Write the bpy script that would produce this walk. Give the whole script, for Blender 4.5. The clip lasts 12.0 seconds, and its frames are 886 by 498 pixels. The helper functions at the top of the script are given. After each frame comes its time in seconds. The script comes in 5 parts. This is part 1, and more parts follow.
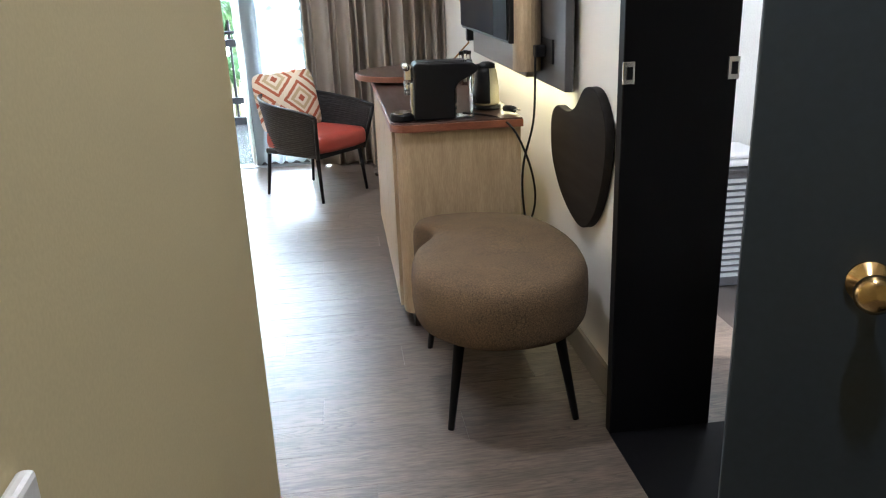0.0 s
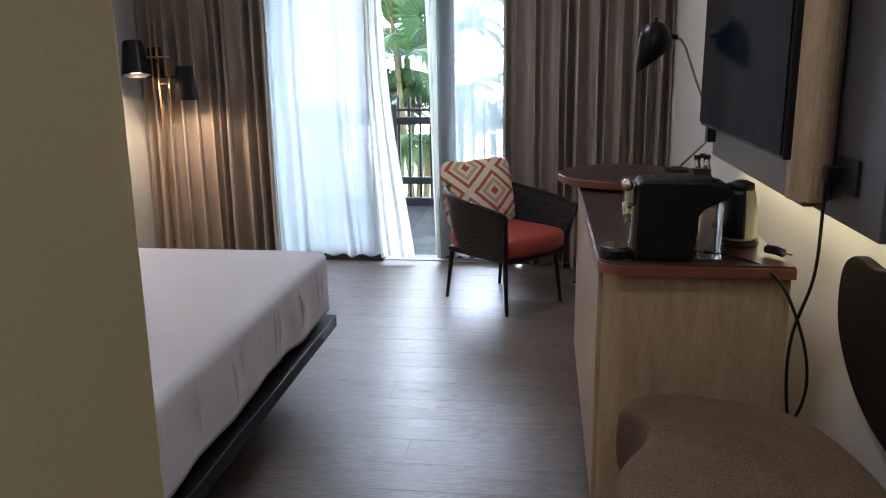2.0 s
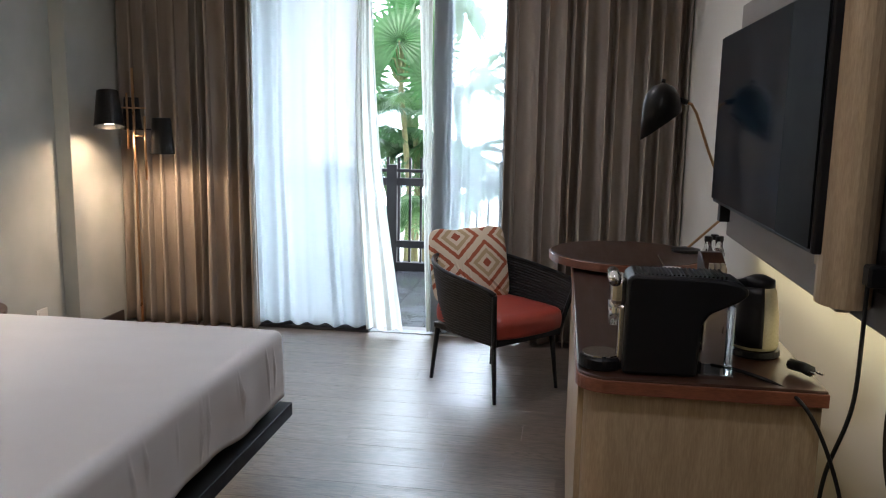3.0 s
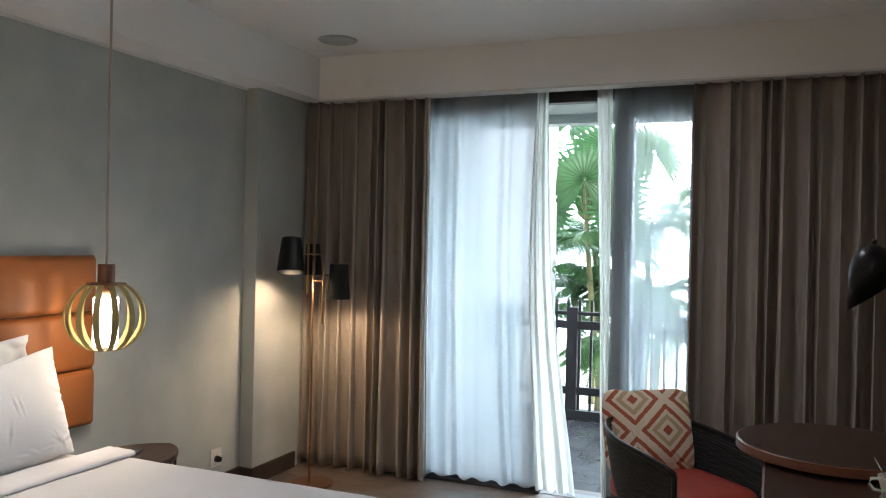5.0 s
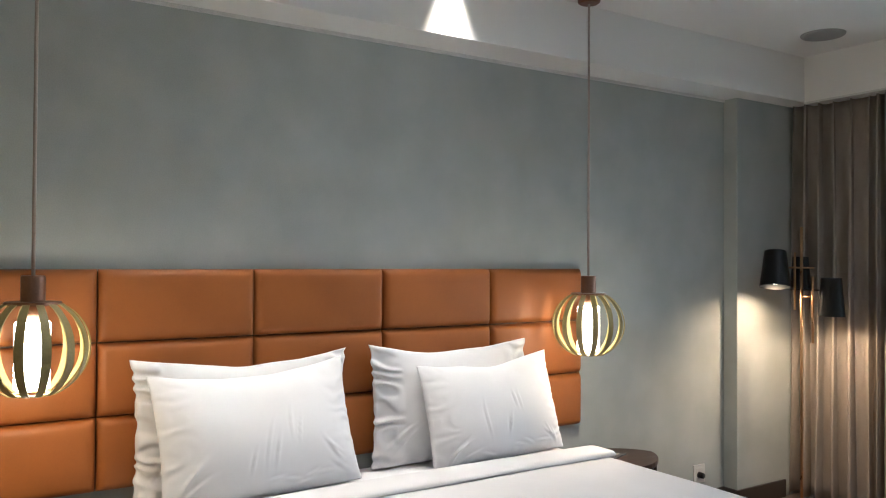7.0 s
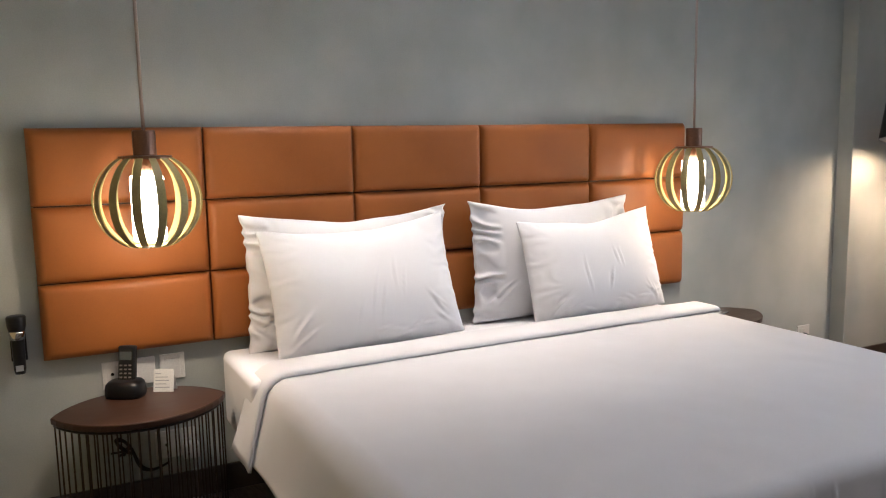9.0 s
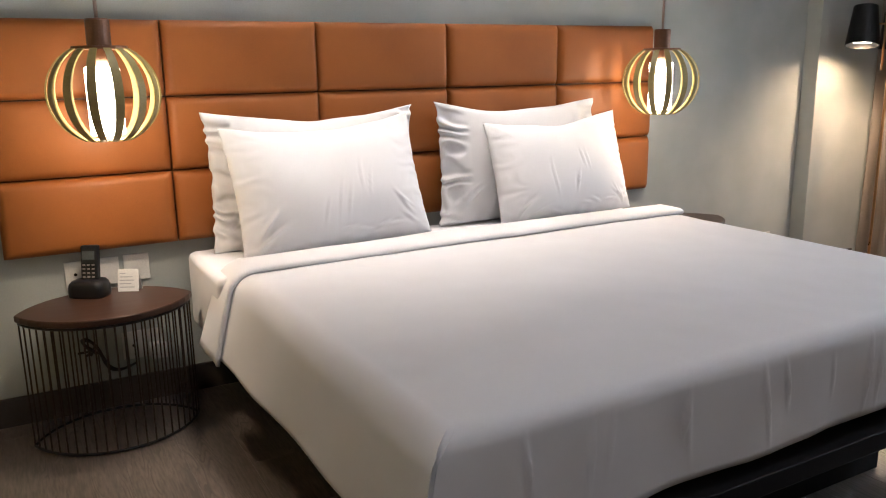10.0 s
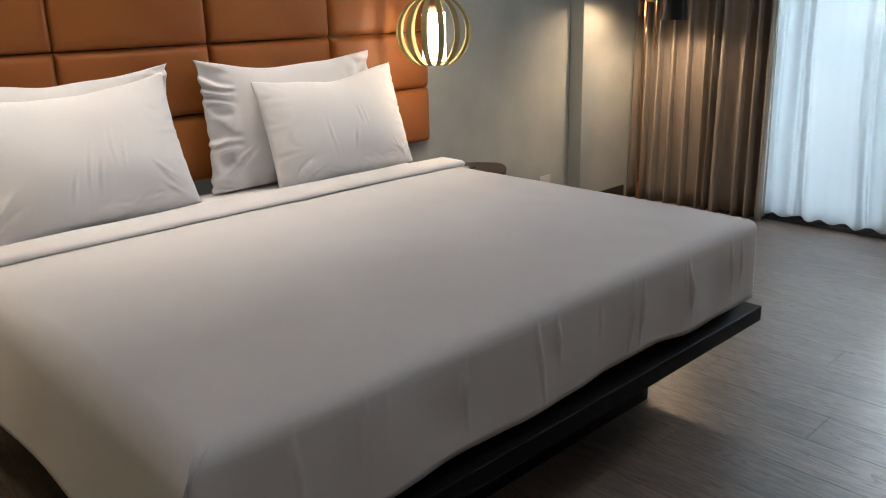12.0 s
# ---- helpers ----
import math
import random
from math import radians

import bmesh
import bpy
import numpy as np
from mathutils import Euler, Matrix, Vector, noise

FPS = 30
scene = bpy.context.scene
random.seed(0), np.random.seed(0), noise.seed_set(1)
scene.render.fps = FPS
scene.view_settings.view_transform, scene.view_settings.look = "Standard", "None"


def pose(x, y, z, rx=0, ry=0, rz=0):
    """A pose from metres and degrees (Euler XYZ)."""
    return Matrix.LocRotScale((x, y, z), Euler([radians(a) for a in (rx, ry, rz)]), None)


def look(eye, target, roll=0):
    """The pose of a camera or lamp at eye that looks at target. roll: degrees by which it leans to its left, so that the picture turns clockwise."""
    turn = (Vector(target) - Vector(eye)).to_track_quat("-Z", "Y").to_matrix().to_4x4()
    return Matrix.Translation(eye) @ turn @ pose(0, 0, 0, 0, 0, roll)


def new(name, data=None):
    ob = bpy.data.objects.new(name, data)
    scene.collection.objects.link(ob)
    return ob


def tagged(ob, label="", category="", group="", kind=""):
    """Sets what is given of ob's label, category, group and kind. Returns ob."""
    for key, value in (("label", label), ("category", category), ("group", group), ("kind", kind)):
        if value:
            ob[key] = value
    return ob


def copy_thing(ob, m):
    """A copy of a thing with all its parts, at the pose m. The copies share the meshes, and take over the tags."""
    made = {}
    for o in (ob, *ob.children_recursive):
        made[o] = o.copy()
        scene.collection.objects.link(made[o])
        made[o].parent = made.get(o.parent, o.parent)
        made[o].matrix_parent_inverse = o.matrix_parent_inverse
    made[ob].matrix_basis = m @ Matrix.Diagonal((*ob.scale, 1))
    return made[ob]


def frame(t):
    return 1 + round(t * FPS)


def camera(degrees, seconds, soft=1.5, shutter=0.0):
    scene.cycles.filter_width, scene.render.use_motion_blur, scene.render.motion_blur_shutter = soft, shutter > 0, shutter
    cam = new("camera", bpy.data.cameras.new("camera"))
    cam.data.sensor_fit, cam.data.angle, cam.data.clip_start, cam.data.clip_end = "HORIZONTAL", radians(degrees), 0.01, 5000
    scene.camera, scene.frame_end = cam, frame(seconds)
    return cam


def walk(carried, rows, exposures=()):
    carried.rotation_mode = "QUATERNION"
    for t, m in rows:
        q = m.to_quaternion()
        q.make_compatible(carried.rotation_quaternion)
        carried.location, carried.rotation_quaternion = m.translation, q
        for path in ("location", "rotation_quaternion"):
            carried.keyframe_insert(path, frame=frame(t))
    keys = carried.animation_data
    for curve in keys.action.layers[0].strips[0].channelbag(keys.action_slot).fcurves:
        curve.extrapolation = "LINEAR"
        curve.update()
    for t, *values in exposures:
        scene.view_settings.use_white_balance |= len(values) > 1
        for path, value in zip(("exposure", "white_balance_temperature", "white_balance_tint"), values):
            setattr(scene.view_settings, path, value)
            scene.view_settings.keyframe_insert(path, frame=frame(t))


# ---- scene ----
cam = camera(58.5, 12.0, soft=1.1)
PATH = [
    (0, (2.907, -4.553, 1.422), (3.138, -2.676, 0.77), -2.2),
    (0.5, (2.963, -4.327, 1.407), (2.856, -2.413, 0.84), -1.2),
    (1, (2.992, -4.128, 1.42), (2.72, -2.224, 0.872), -1.4),
    (1.5, (2.953, -3.864, 1.435), (2.697, -1.946, 0.93), -1.1),
    (2, (2.939, -3.655, 1.441), (2.692, -1.726, 0.972), -0.7),
    (2.5, (3.008, -3.413, 1.429), (2.736, -1.475, 1.018), 0.3),
    (4.5, (3.087, -2.881, 1.522), (2.664, -0.927, 1.458), 1.8),
    (5, (3.108, -2.929, 1.557), (2.339, -1.082, 1.543), 1.3),
    (5.5, (3.126, -2.926, 1.557), (2.008, -1.267, 1.579), 0.8),
    (6, (3.132, -2.929, 1.545), (1.749, -1.485, 1.577), 0.7),
    (6.5, (3.178, -2.925, 1.525), (1.611, -1.682, 1.57), 0.6),
    (7, (3.22, -2.904, 1.497), (1.535, -1.828, 1.528), 0.3),
    (9, (3.152, -2.943, 1.382), (1.378, -2.059, 1.117), -1.1),
    (9.5, (3.158, -2.93, 1.324), (1.406, -2.036, 0.962), -0.9),
    (10, (3.166, -2.944, 1.279), (1.457, -2.008, 0.829), -0.9),
    (10.5, (3.167, -2.96, 1.285), (1.505, -1.973, 0.77), -1.0),
    (11, (3.168, -2.967, 1.281), (1.562, -1.917, 0.718), -1.5),
    (11.5, (3.163, -2.916, 1.282), (1.646, -1.761, 0.677), -1.7),
    (12, (3.118, -2.78, 1.314), (1.718, -1.48, 0.723), -1.6),
]
walk(cam, [(t, look(eye, target, roll)) for t, eye, target, roll in PATH],
     exposures=((0, 2.76, 5700, 11), (0.5, 2.52, 5700, 11), (1.0, 1.88, 5500, 16), (1.5, 1.56, 5600, 20), (2.5, 1.40, 5850, 18), (4.5, 1.42, 6000, 13),
                (5.0, 1.09, 5900, 13), (5.5, 0.97, 6100, 12), (6.0, 1.05, 6250, 12), (7.0, 1.43, 5550, 10), (9.0, 1.44, 5750, 16), (10.0, 1.56, 5850, 16), (11.0, 1.56, 5750, 17), (12.0, 1.0, 6050, 14)))

# ---- world, sun and lamps ----
world = bpy.data.worlds.new("world")
scene.world = world
world.use_nodes = True
wn = world.node_tree.nodes
sky = wn.new("ShaderNodeTexSky")
sky.sky_type, sky.sun_disc = "NISHITA", False
sky.sun_elevation, sky.sun_rotation = radians(52), radians(120)
sky.dust_density = 4.0
wn["Background"].inputs["Strength"].default_value = 0.15
world.node_tree.links.new(sky.outputs["Color"], wn["Background"].inputs["Color"])


def lamp(name, kind, where, power, colour, target=None, **more):
    data = bpy.data.lights.new(name, kind)
    data.energy, data.color = power, colour
    for key, value in more.items():
        if key == "size":
            data.size = value
        elif key == "size_y":
            data.shape, data.size_y = "RECTANGLE", value
        elif key == "spread":
            data.spread = radians(value)
        elif key == "radius":
            data.shadow_soft_size = value
        elif key == "cone":
            data.spot_size, data.spot_blend = radians(value), more.get("blend", 1.0)
        elif key == "angle":
            data.angle = radians(value)
    ob = new(name, data)
    ob.matrix_world = look(where, target) if target else Matrix.Translation(where)
    return ob


WARM = (1.0, 0.74, 0.45)
SOFTWARM = (1.0, 0.965, 0.935)
lamp("sun", "SUN", (9, -1, 15), 1.3, (1.0, 0.95, 0.88), (0.7, 5, 0), angle=12)
# ceiling spots beside the beam, the pendants, the floor lamp, the strips behind the television panel
for sy in (-0.97, -1.95):
    lamp("ceiling_spot_light", "AREA", (0.285, sy, 2.788), 1.6, (1.0, 0.86, 0.66), (0.270, sy, 0), size=0.06, size_y=0.06, spread=60)
    lamp("bed_spot_light", "SPOT", (0.75, sy, 2.785), 12.5, (1.0, 0.91, 0.79), (0.60, sy - 0.22, 0), cone=66, radius=0.025)
for py in (-2.642, -0.22):
    lamp("pendant_light", "POINT", (0.34, py, 1.035), 1.0, WARM, radius=0.03)
    lamp("pendant_down_light", "SPOT", (0.34, py, 1.04), 2.2, (1.0, 0.84, 0.62), (0.34, py, 0), cone=120, radius=0.02)
lamp("floor_lamp_light", "SPOT", (0.322, 1.300, 1.368), 7.5, (1.0, 0.68, 0.38), (0.344, 1.30, 0), cone=165, blend=0.7, radius=0.025)
lamp("floor_lamp_light", "SPOT", (0.585, 1.43, 1.222), 14, (1.0, 0.69, 0.40), (0.585, 1.43, 0), cone=165, blend=0.5, radius=0.025)
lamp("panel_strip_light", "AREA", (3.70, -0.95, 1.012), 0.5, (1.0, 0.86, 0.48), (3.73, -0.95, 0), size=1.5, size_y=0.02)
lamp("panel_strip_light", "AREA", (3.70, -0.95, 1.88), 0.28, (1.0, 0.82, 0.52), (3.73, -0.95, 3), size=1.3, size_y=0.02)
# unseen fill lamps, added to brighten the corridor, the room and the side room
lamp("corridor_fill_light", "SPOT", (3.3, -4.0, 2.78), 11.5, SOFTWARM, (3.25, -3.9, 0), cone=150, radius=0.05)
for dx, dy, watts in ((2.4, 0.5, 29), (1.6, -1.0, 4), (2.75, -2.3, 21)):
    lamp("room_fill_light", "SPOT", (dx, dy, 2.785), watts, SOFTWARM, (dx, dy, 0), cone=168, radius=0.11)
lamp("side_room_fill_light", "AREA", (4.6, -1.6, 2.6), 1.8, (0.92, 0.96, 1.0), (4.6, -1.6, 0), size=0.8, size_y=0.8)


# ---- materials ----
def material(name, colour, rough=0.6, metal=0.0, dark=None, scale=6.0, fine=180.0, bump=0.1, mix=0.5,
             stretch=(1, 1, 1), coat=0.0, spec=0.5, per_piece=0.0, sheen=0.0, grain=False, spread=(0.35, 0.65)):
    m = bpy.data.materials.new(name)
    m.use_nodes = True
    nt, n = m.node_tree, m.node_tree.nodes
    p = n["Principled BSDF"]
    dark = dark or tuple(c * 0.82 for c in colour)
    tc = n.new("ShaderNodeTexCoord")
    mp = n.new("ShaderNodeMapping")
    mp.inputs["Scale"].default_value = stretch
    nt.links.new(tc.outputs["Object"], mp.inputs["Vector"])
    vec = mp.outputs["Vector"]
    if per_piece:
        info = n.new("ShaderNodeObjectInfo")
        sh = n.new("ShaderNodeVectorMath")
        sh.operation = "MULTIPLY_ADD"
        comb = n.new("ShaderNodeCombineXYZ")
        for k in range(3):
            nt.links.new(info.outputs["Random"], comb.inputs[k])
        sh.inputs[1].default_value = (37.0, 91.0, 53.0)
        nt.links.new(comb.outputs[0], sh.inputs[0])
        nt.links.new(vec, sh.inputs[2])
        vec = sh.outputs[0]
    big = n.new("ShaderNodeTexNoise")
    big.inputs["Scale"].default_value, big.inputs["Detail"].default_value = scale, 6
    nt.links.new(vec, big.inputs["Vector"])
    small = n.new("ShaderNodeTexNoise")
    small.inputs["Scale"].default_value, small.inputs["Detail"].default_value = fine, 3
    nt.links.new(vec, small.inputs["Vector"])
    add = n.new("ShaderNodeMix")
    add.inputs["Factor"].default_value = 1 - mix
    nt.links.new(big.outputs["Fac"], add.inputs["A"])
    nt.links.new(small.outputs["Fac"], add.inputs["B"])
    ramp = n.new("ShaderNodeValToRGB")
    e = ramp.color_ramp.elements
    e[0].position, e[1].position = spread
    e[0].color, e[1].color = (*dark, 1), (*colour, 1)
    nt.links.new(add.outputs["Result"], ramp.inputs["Fac"])
    out = ramp.outputs["Color"]
    if per_piece:
        hsv = n.new("ShaderNodeHueSaturation")
        mr = n.new("ShaderNodeMapRange")
        mr.inputs["To Min"].default_value, mr.inputs["To Max"].default_value = 1 - per_piece, 1 + per_piece
        nt.links.new(info.outputs["Random"], mr.inputs["Value"])
        nt.links.new(mr.outputs["Result"], hsv.inputs["Value"])
        nt.links.new(out, hsv.inputs["Color"])
        out = hsv.outputs["Color"]
    nt.links.new(out, p.inputs["Base Color"])
    p.inputs["Metallic"].default_value = metal
    rr = n.new("ShaderNodeMapRange")
    rr.inputs["To Min"].default_value, rr.inputs["To Max"].default_value = max(rough - 0.07, 0.02), min(rough + 0.07, 1)
    nt.links.new(big.outputs["Fac"], rr.inputs["Value"])
    nt.links.new(rr.outputs["Result"], p.inputs["Roughness"])
    p.inputs["Specular IOR Level"].default_value = spec
    p.inputs["Coat Weight"].default_value = coat
    p.inputs["Coat Roughness"].default_value = 0.36
    p.inputs["Sheen Weight"].default_value = sheen
    if bump:
        b = n.new("ShaderNodeBump")
        b.inputs["Strength"].default_value, b.inputs["Distance"].default_value = bump, 0.002
        nt.links.new(add.outputs["Result"], b.inputs["Height"])
        nt.links.new(b.outputs["Normal"], p.inputs["Normal"])
    return m


def glow(name, colour, strength):
    m = bpy.data.materials.new(name)
    m.use_nodes = True
    p = m.node_tree.nodes["Principled BSDF"]
    p.inputs["Base Color"].default_value = (*colour, 1)
    p.inputs["Emission Color"].default_value = (*colour, 1)
    p.inputs["Emission Strength"].default_value = strength
    return m


def clear(name, colour=(1, 1, 1), rough=0.0, ior=1.45):
    m = bpy.data.materials.new(name)
    m.use_nodes = True
    p = m.node_tree.nodes["Principled BSDF"]
    p.inputs["Base Color"].default_value = (*colour, 1)
    p.inputs["Transmission Weight"].default_value = 1
    p.inputs["Roughness"].default_value, p.inputs["IOR"].default_value = rough, ior
    return m


def sheer_cloth(name, open_low, open_high, through_light=0.44, red=0.86, blue=1.04):
    m = bpy.data.materials.new(name)
    m.use_nodes = True
    nt, n = m.node_tree, m.node_tree.nodes
    n.remove(n["Principled BSDF"])
    tr, df, tp = n.new("ShaderNodeBsdfTranslucent"), n.new("ShaderNodeBsdfDiffuse"), n.new("ShaderNodeBsdfTransparent")
    tr.inputs["Color"].default_value = (through_light * red, through_light, through_light * blue, 1)
    df.inputs["Color"].default_value = (0.70, 0.74, 0.76, 1)
    a, b = n.new("ShaderNodeMixShader"), n.new("ShaderNodeMixShader")
    a.inputs[0].default_value = 0.35
    tc, ns, mr = n.new("ShaderNodeTexCoord"), n.new("ShaderNodeTexNoise"), n.new("ShaderNodeMapRange")
    ns.inputs["Scale"].default_value = 250
    nt.links.new(tc.outputs["Object"], ns.inputs["Vector"])
    nt.links.new(ns.outputs["Fac"], mr.inputs["Value"])
    mr.inputs["To Min"].default_value, mr.inputs["To Max"].default_value = open_low, open_high
    nt.links.new(tr.outputs[0], a.inputs[1])
    nt.links.new(df.outputs[0], a.inputs[2])
    nt.links.new(mr.outputs["Result"], b.inputs[0])
    nt.links.new(a.outputs[0], b.inputs[1])
    nt.links.new(tp.outputs[0], b.inputs[2])
    nt.links.new(b.outputs[0], n["Material Output"].inputs[0])
    return m


def leaf_cloth(name, colour, dark):
    """A leaf that lets some light through."""
    m = material(name, colour, 0.45, dark=dark, scale=8, fine=60, bump=0.1)
    nt, n = m.node_tree, m.node_tree.nodes
    tr, mx = n.new("ShaderNodeBsdfTranslucent"), n.new("ShaderNodeMixShader")
    tr.inputs["Color"].default_value = (*(c * 1.6 for c in colour), 1)
    mx.inputs[0].default_value = 0.22
    nt.links.new(n["Principled BSDF"].outputs[0], mx.inputs[1])
    nt.links.new(tr.outputs[0], mx.inputs[2])
    nt.links.new(mx.outputs[0], n["Material Output"].inputs[0])
    return m


M_WALLPAPER = material("wallpaper_grey", (0.49, 0.513, 0.493), 0.85, dark=(0.395, 0.42, 0.405), scale=3.5, fine=200, bump=0.4, mix=0.65)
M_TANWALL = material("paint_beige", (0.61, 0.515, 0.295), 0.75, dark=(0.55, 0.46, 0.26), scale=1.5, fine=300, bump=0.12)
M_WHITEWALL = material("paint_cream", (0.74, 0.72, 0.66), 0.75, dark=(0.70, 0.68, 0.62), scale=1.5, fine=300, bump=0.1)
M_CEILING = material("paint_ceiling", (0.88, 0.865, 0.84), 0.85, dark=(0.85, 0.835, 0.81), scale=1.2, fine=200, bump=0.06)
M_BOARD = material("dark_skirting", (0.055, 0.042, 0.035), 0.4, scale=8, fine=90, bump=0.1)
M_PLANK = material("plank_oak_brown", (0.178, 0.138, 0.108), 0.38, spec=0.85, coat=0.36, dark=(0.070, 0.053, 0.042), scale=2.2, fine=17, bump=0.34,
                   stretch=(1.0, 8.0, 8.0), per_piece=0.12, mix=0.45, spread=(0.38, 0.60))


def arched_grain(m):
    """Sparse embossed arches of oak grain along the planks, dark and rough."""
    nt, n = m.node_tree, m.node_tree.nodes
    p = n["Principled BSDF"]
    vec = n["Noise Texture"].inputs["Vector"].links[0].from_socket
    squash = n.new("ShaderNodeMapping")
    squash.inputs["Scale"].default_value = tuple(a / b for a, b in zip((1.1, 9.0, 9.0), n["Mapping"].inputs["Scale"].default_value))
    nt.links.new(vec, squash.inputs["Vector"])
    field = n.new("ShaderNodeTexNoise")
    field.inputs["Scale"].default_value, field.inputs["Detail"].default_value = 1.0, 2
    nt.links.new(squash.outputs["Vector"], field.inputs["Vector"])
    rings = n.new("ShaderNodeMath")
    rings.operation = "MULTIPLY"
    rings.inputs[1].default_value = 24.0
    nt.links.new(field.outputs["Fac"], rings.inputs[0])
    saw = n.new("ShaderNodeMath")
    saw.operation = "FRACT"
    nt.links.new(rings.outputs[0], saw.inputs[0])
    line = n.new("ShaderNodeMapRange")
    line.inputs["From Min"].default_value, line.inputs["From Max"].default_value = 0.55, 1.0
    nt.links.new(saw.outputs[0], line.inputs["Value"])
    patch = n.new("ShaderNodeMapRange")
    patch.inputs["From Min"].default_value, patch.inputs["From Max"].default_value = 0.49, 0.60
    nt.links.new(n["Noise Texture"].outputs["Fac"], patch.inputs["Value"])
    amount = n.new("ShaderNodeMath")
    amount.operation = "MULTIPLY"
    nt.links.new(line.outputs["Result"], amount.inputs[0])
    nt.links.new(patch.outputs["Result"], amount.inputs[1])
    tone = n.new("ShaderNodeMix")
    tone.data_type = "RGBA"
    half = n.new("ShaderNodeMath")
    half.operation = "MULTIPLY"
    half.inputs[1].default_value = 0.75
    nt.links.new(amount.outputs[0], half.inputs[0])
    nt.links.new(half.outputs[0], tone.inputs["Factor"])
    nt.links.new(p.inputs["Base Color"].links[0].from_socket, tone.inputs[6])
    tone.inputs[7].default_value = (0.030, 0.022, 0.017, 1)
    nt.links.new(tone.outputs[2], p.inputs["Base Color"])
    cut = n.new("ShaderNodeBump")
    cut.invert = True
    cut.inputs["Strength"].default_value, cut.inputs["Distance"].default_value = 0.5, 0.0010
    nt.links.new(amount.outputs[0], cut.inputs["Height"])
    nt.links.new(n["Bump"].outputs["Normal"], cut.inputs["Normal"])
    nt.links.new(cut.outputs["Normal"], p.inputs["Normal"])
    nt.links.new(cut.outputs["Normal"], p.inputs["Coat Normal"])


arched_grain(M_PLANK)
M_JOINT = material("floor_joint", (0.08, 0.066, 0.056), 0.7)
M_BLACKWOOD = material("black_wood", (0.006, 0.006, 0.007), 0.45, spec=0.12, scale=6, fine=60, bump=0.06, stretch=(6, 6, 1))
M_BLACKMETAL = material("black_metal", (0.007, 0.007, 0.007), 0.36, spec=0.3, metal=0.0, scale=10, bump=0.03)
M_FRAME = material("dark_frame", (0.035, 0.033, 0.034), 0.5, scale=9, bump=0.05)
M_LEATHER = material("tan_leather", (0.345, 0.114, 0.026), 0.5, dark=(0.25, 0.080, 0.017), spec=0.28, coat=0.05, scale=3, fine=420, bump=0.18, mix=0.6)
M_LINEN = material("white_linen", (0.69, 0.68, 0.69), 0.9, dark=(0.64, 0.63, 0.64), scale=5, fine=600, bump=0.12, sheen=0.2)
# the same white linen made greyer, for the cover's weaker light beside the pillows
M_DIMLINEN = material("dimmed_white_linen", (0.60, 0.585, 0.59), 0.9, dark=(0.56, 0.545, 0.55), scale=5, fine=600, bump=0.12, sheen=0.2)
M_CURTAIN = material("taupe_curtain", (0.385, 0.333, 0.283), 0.9, dark=(0.298, 0.257, 0.217), scale=20, fine=500, bump=0.3, stretch=(1, 1, 0.2))
M_LINER = material("curtain_lining", (0.75, 0.72, 0.66), 0.9, scale=20, fine=400, bump=0.1)
M_SHEER = sheer_cloth("sheer_voile", 0.12, 0.15, 0.44)
M_SHEERDENSE = sheer_cloth("gathered_voile", 0.02, 0.04, 0.74, 0.98, 0.90)
M_SHEERFINE = sheer_cloth("fine_voile", 0.52, 0.58, 0.60)
M_LAMINATE = material("light_oak_veneer", (0.46, 0.35, 0.22), 0.5, dark=(0.33, 0.24, 0.145), scale=5, fine=40, bump=0.1, stretch=(9, 9, 1), mix=0.5)
M_DARKTOP = material("walnut_top", (0.066, 0.032, 0.021), 0.33, spec=0.32, dark=(0.030, 0.015, 0.010), scale=4, fine=22, bump=0.0, stretch=(9, 1.2, 9), spread=(0.25, 0.75))
M_REDEDGE = material("walnut_edge", (0.24, 0.085, 0.045), 0.35, dark=(0.16, 0.055, 0.03), scale=5, fine=40, bump=0.06, stretch=(2, 2, 9))
M_PANELGREY = material("taupe_panel", (0.25, 0.22, 0.195), 0.55, scale=3, fine=200, bump=0.1)
M_PANELDARK = material("dark_panel", (0.075, 0.074, 0.078), 0.42, scale=4, fine=120, bump=0.06)
# the reflection's blue is put into the base colour and specular tint
M_SCREEN = material("screen_glass", (0.004, 0.014, 0.030), 0.10, spec=0.4, scale=3, bump=0.0)
M_SCREEN.node_tree.nodes["Principled BSDF"].inputs["Specular Tint"].default_value = (0.22, 0.55, 1.0, 1)
M_PLASTIC = material("black_plastic", (0.008, 0.008, 0.009), 0.38, spec=0.3, scale=30, fine=500, bump=0.05)
M_CHROME = material("chrome", (0.75, 0.74, 0.72), 0.14, metal=1.0, bump=0.0)
M_BRASS = material("brushed_brass", (0.55, 0.33, 0.17), 0.3, metal=1.0, scale=30, bump=0.05)
M_GOLD = material("gold_brass_knob", (0.72, 0.50, 0.22), 0.22, metal=1.0, scale=20, bump=0.02)
M_COPPER = material("copper_brown", (0.24, 0.13, 0.085), 0.42, metal=0.7, scale=20, bump=0.04)
M_WIRE = material("dark_bronze_wire", (0.045, 0.028, 0.02), 0.45, metal=0.4, scale=20, bump=0.03)
M_CAGE = material("pendant_slat_olive", (0.32, 0.26, 0.10), 0.45, dark=(0.25, 0.20, 0.07), scale=15, bump=0.08)
M_STOOL = material("brown_tweed", (0.175, 0.112, 0.058), 0.95, dark=(0.05, 0.033, 0.018), scale=12, fine=260, bump=0.9, mix=0.2)
M_WEAVE = material("charcoal_weave", (0.028, 0.026, 0.027), 0.6, spec=0.35, dark=(0.012, 0.011, 0.011), scale=20, fine=220, bump=0.4)
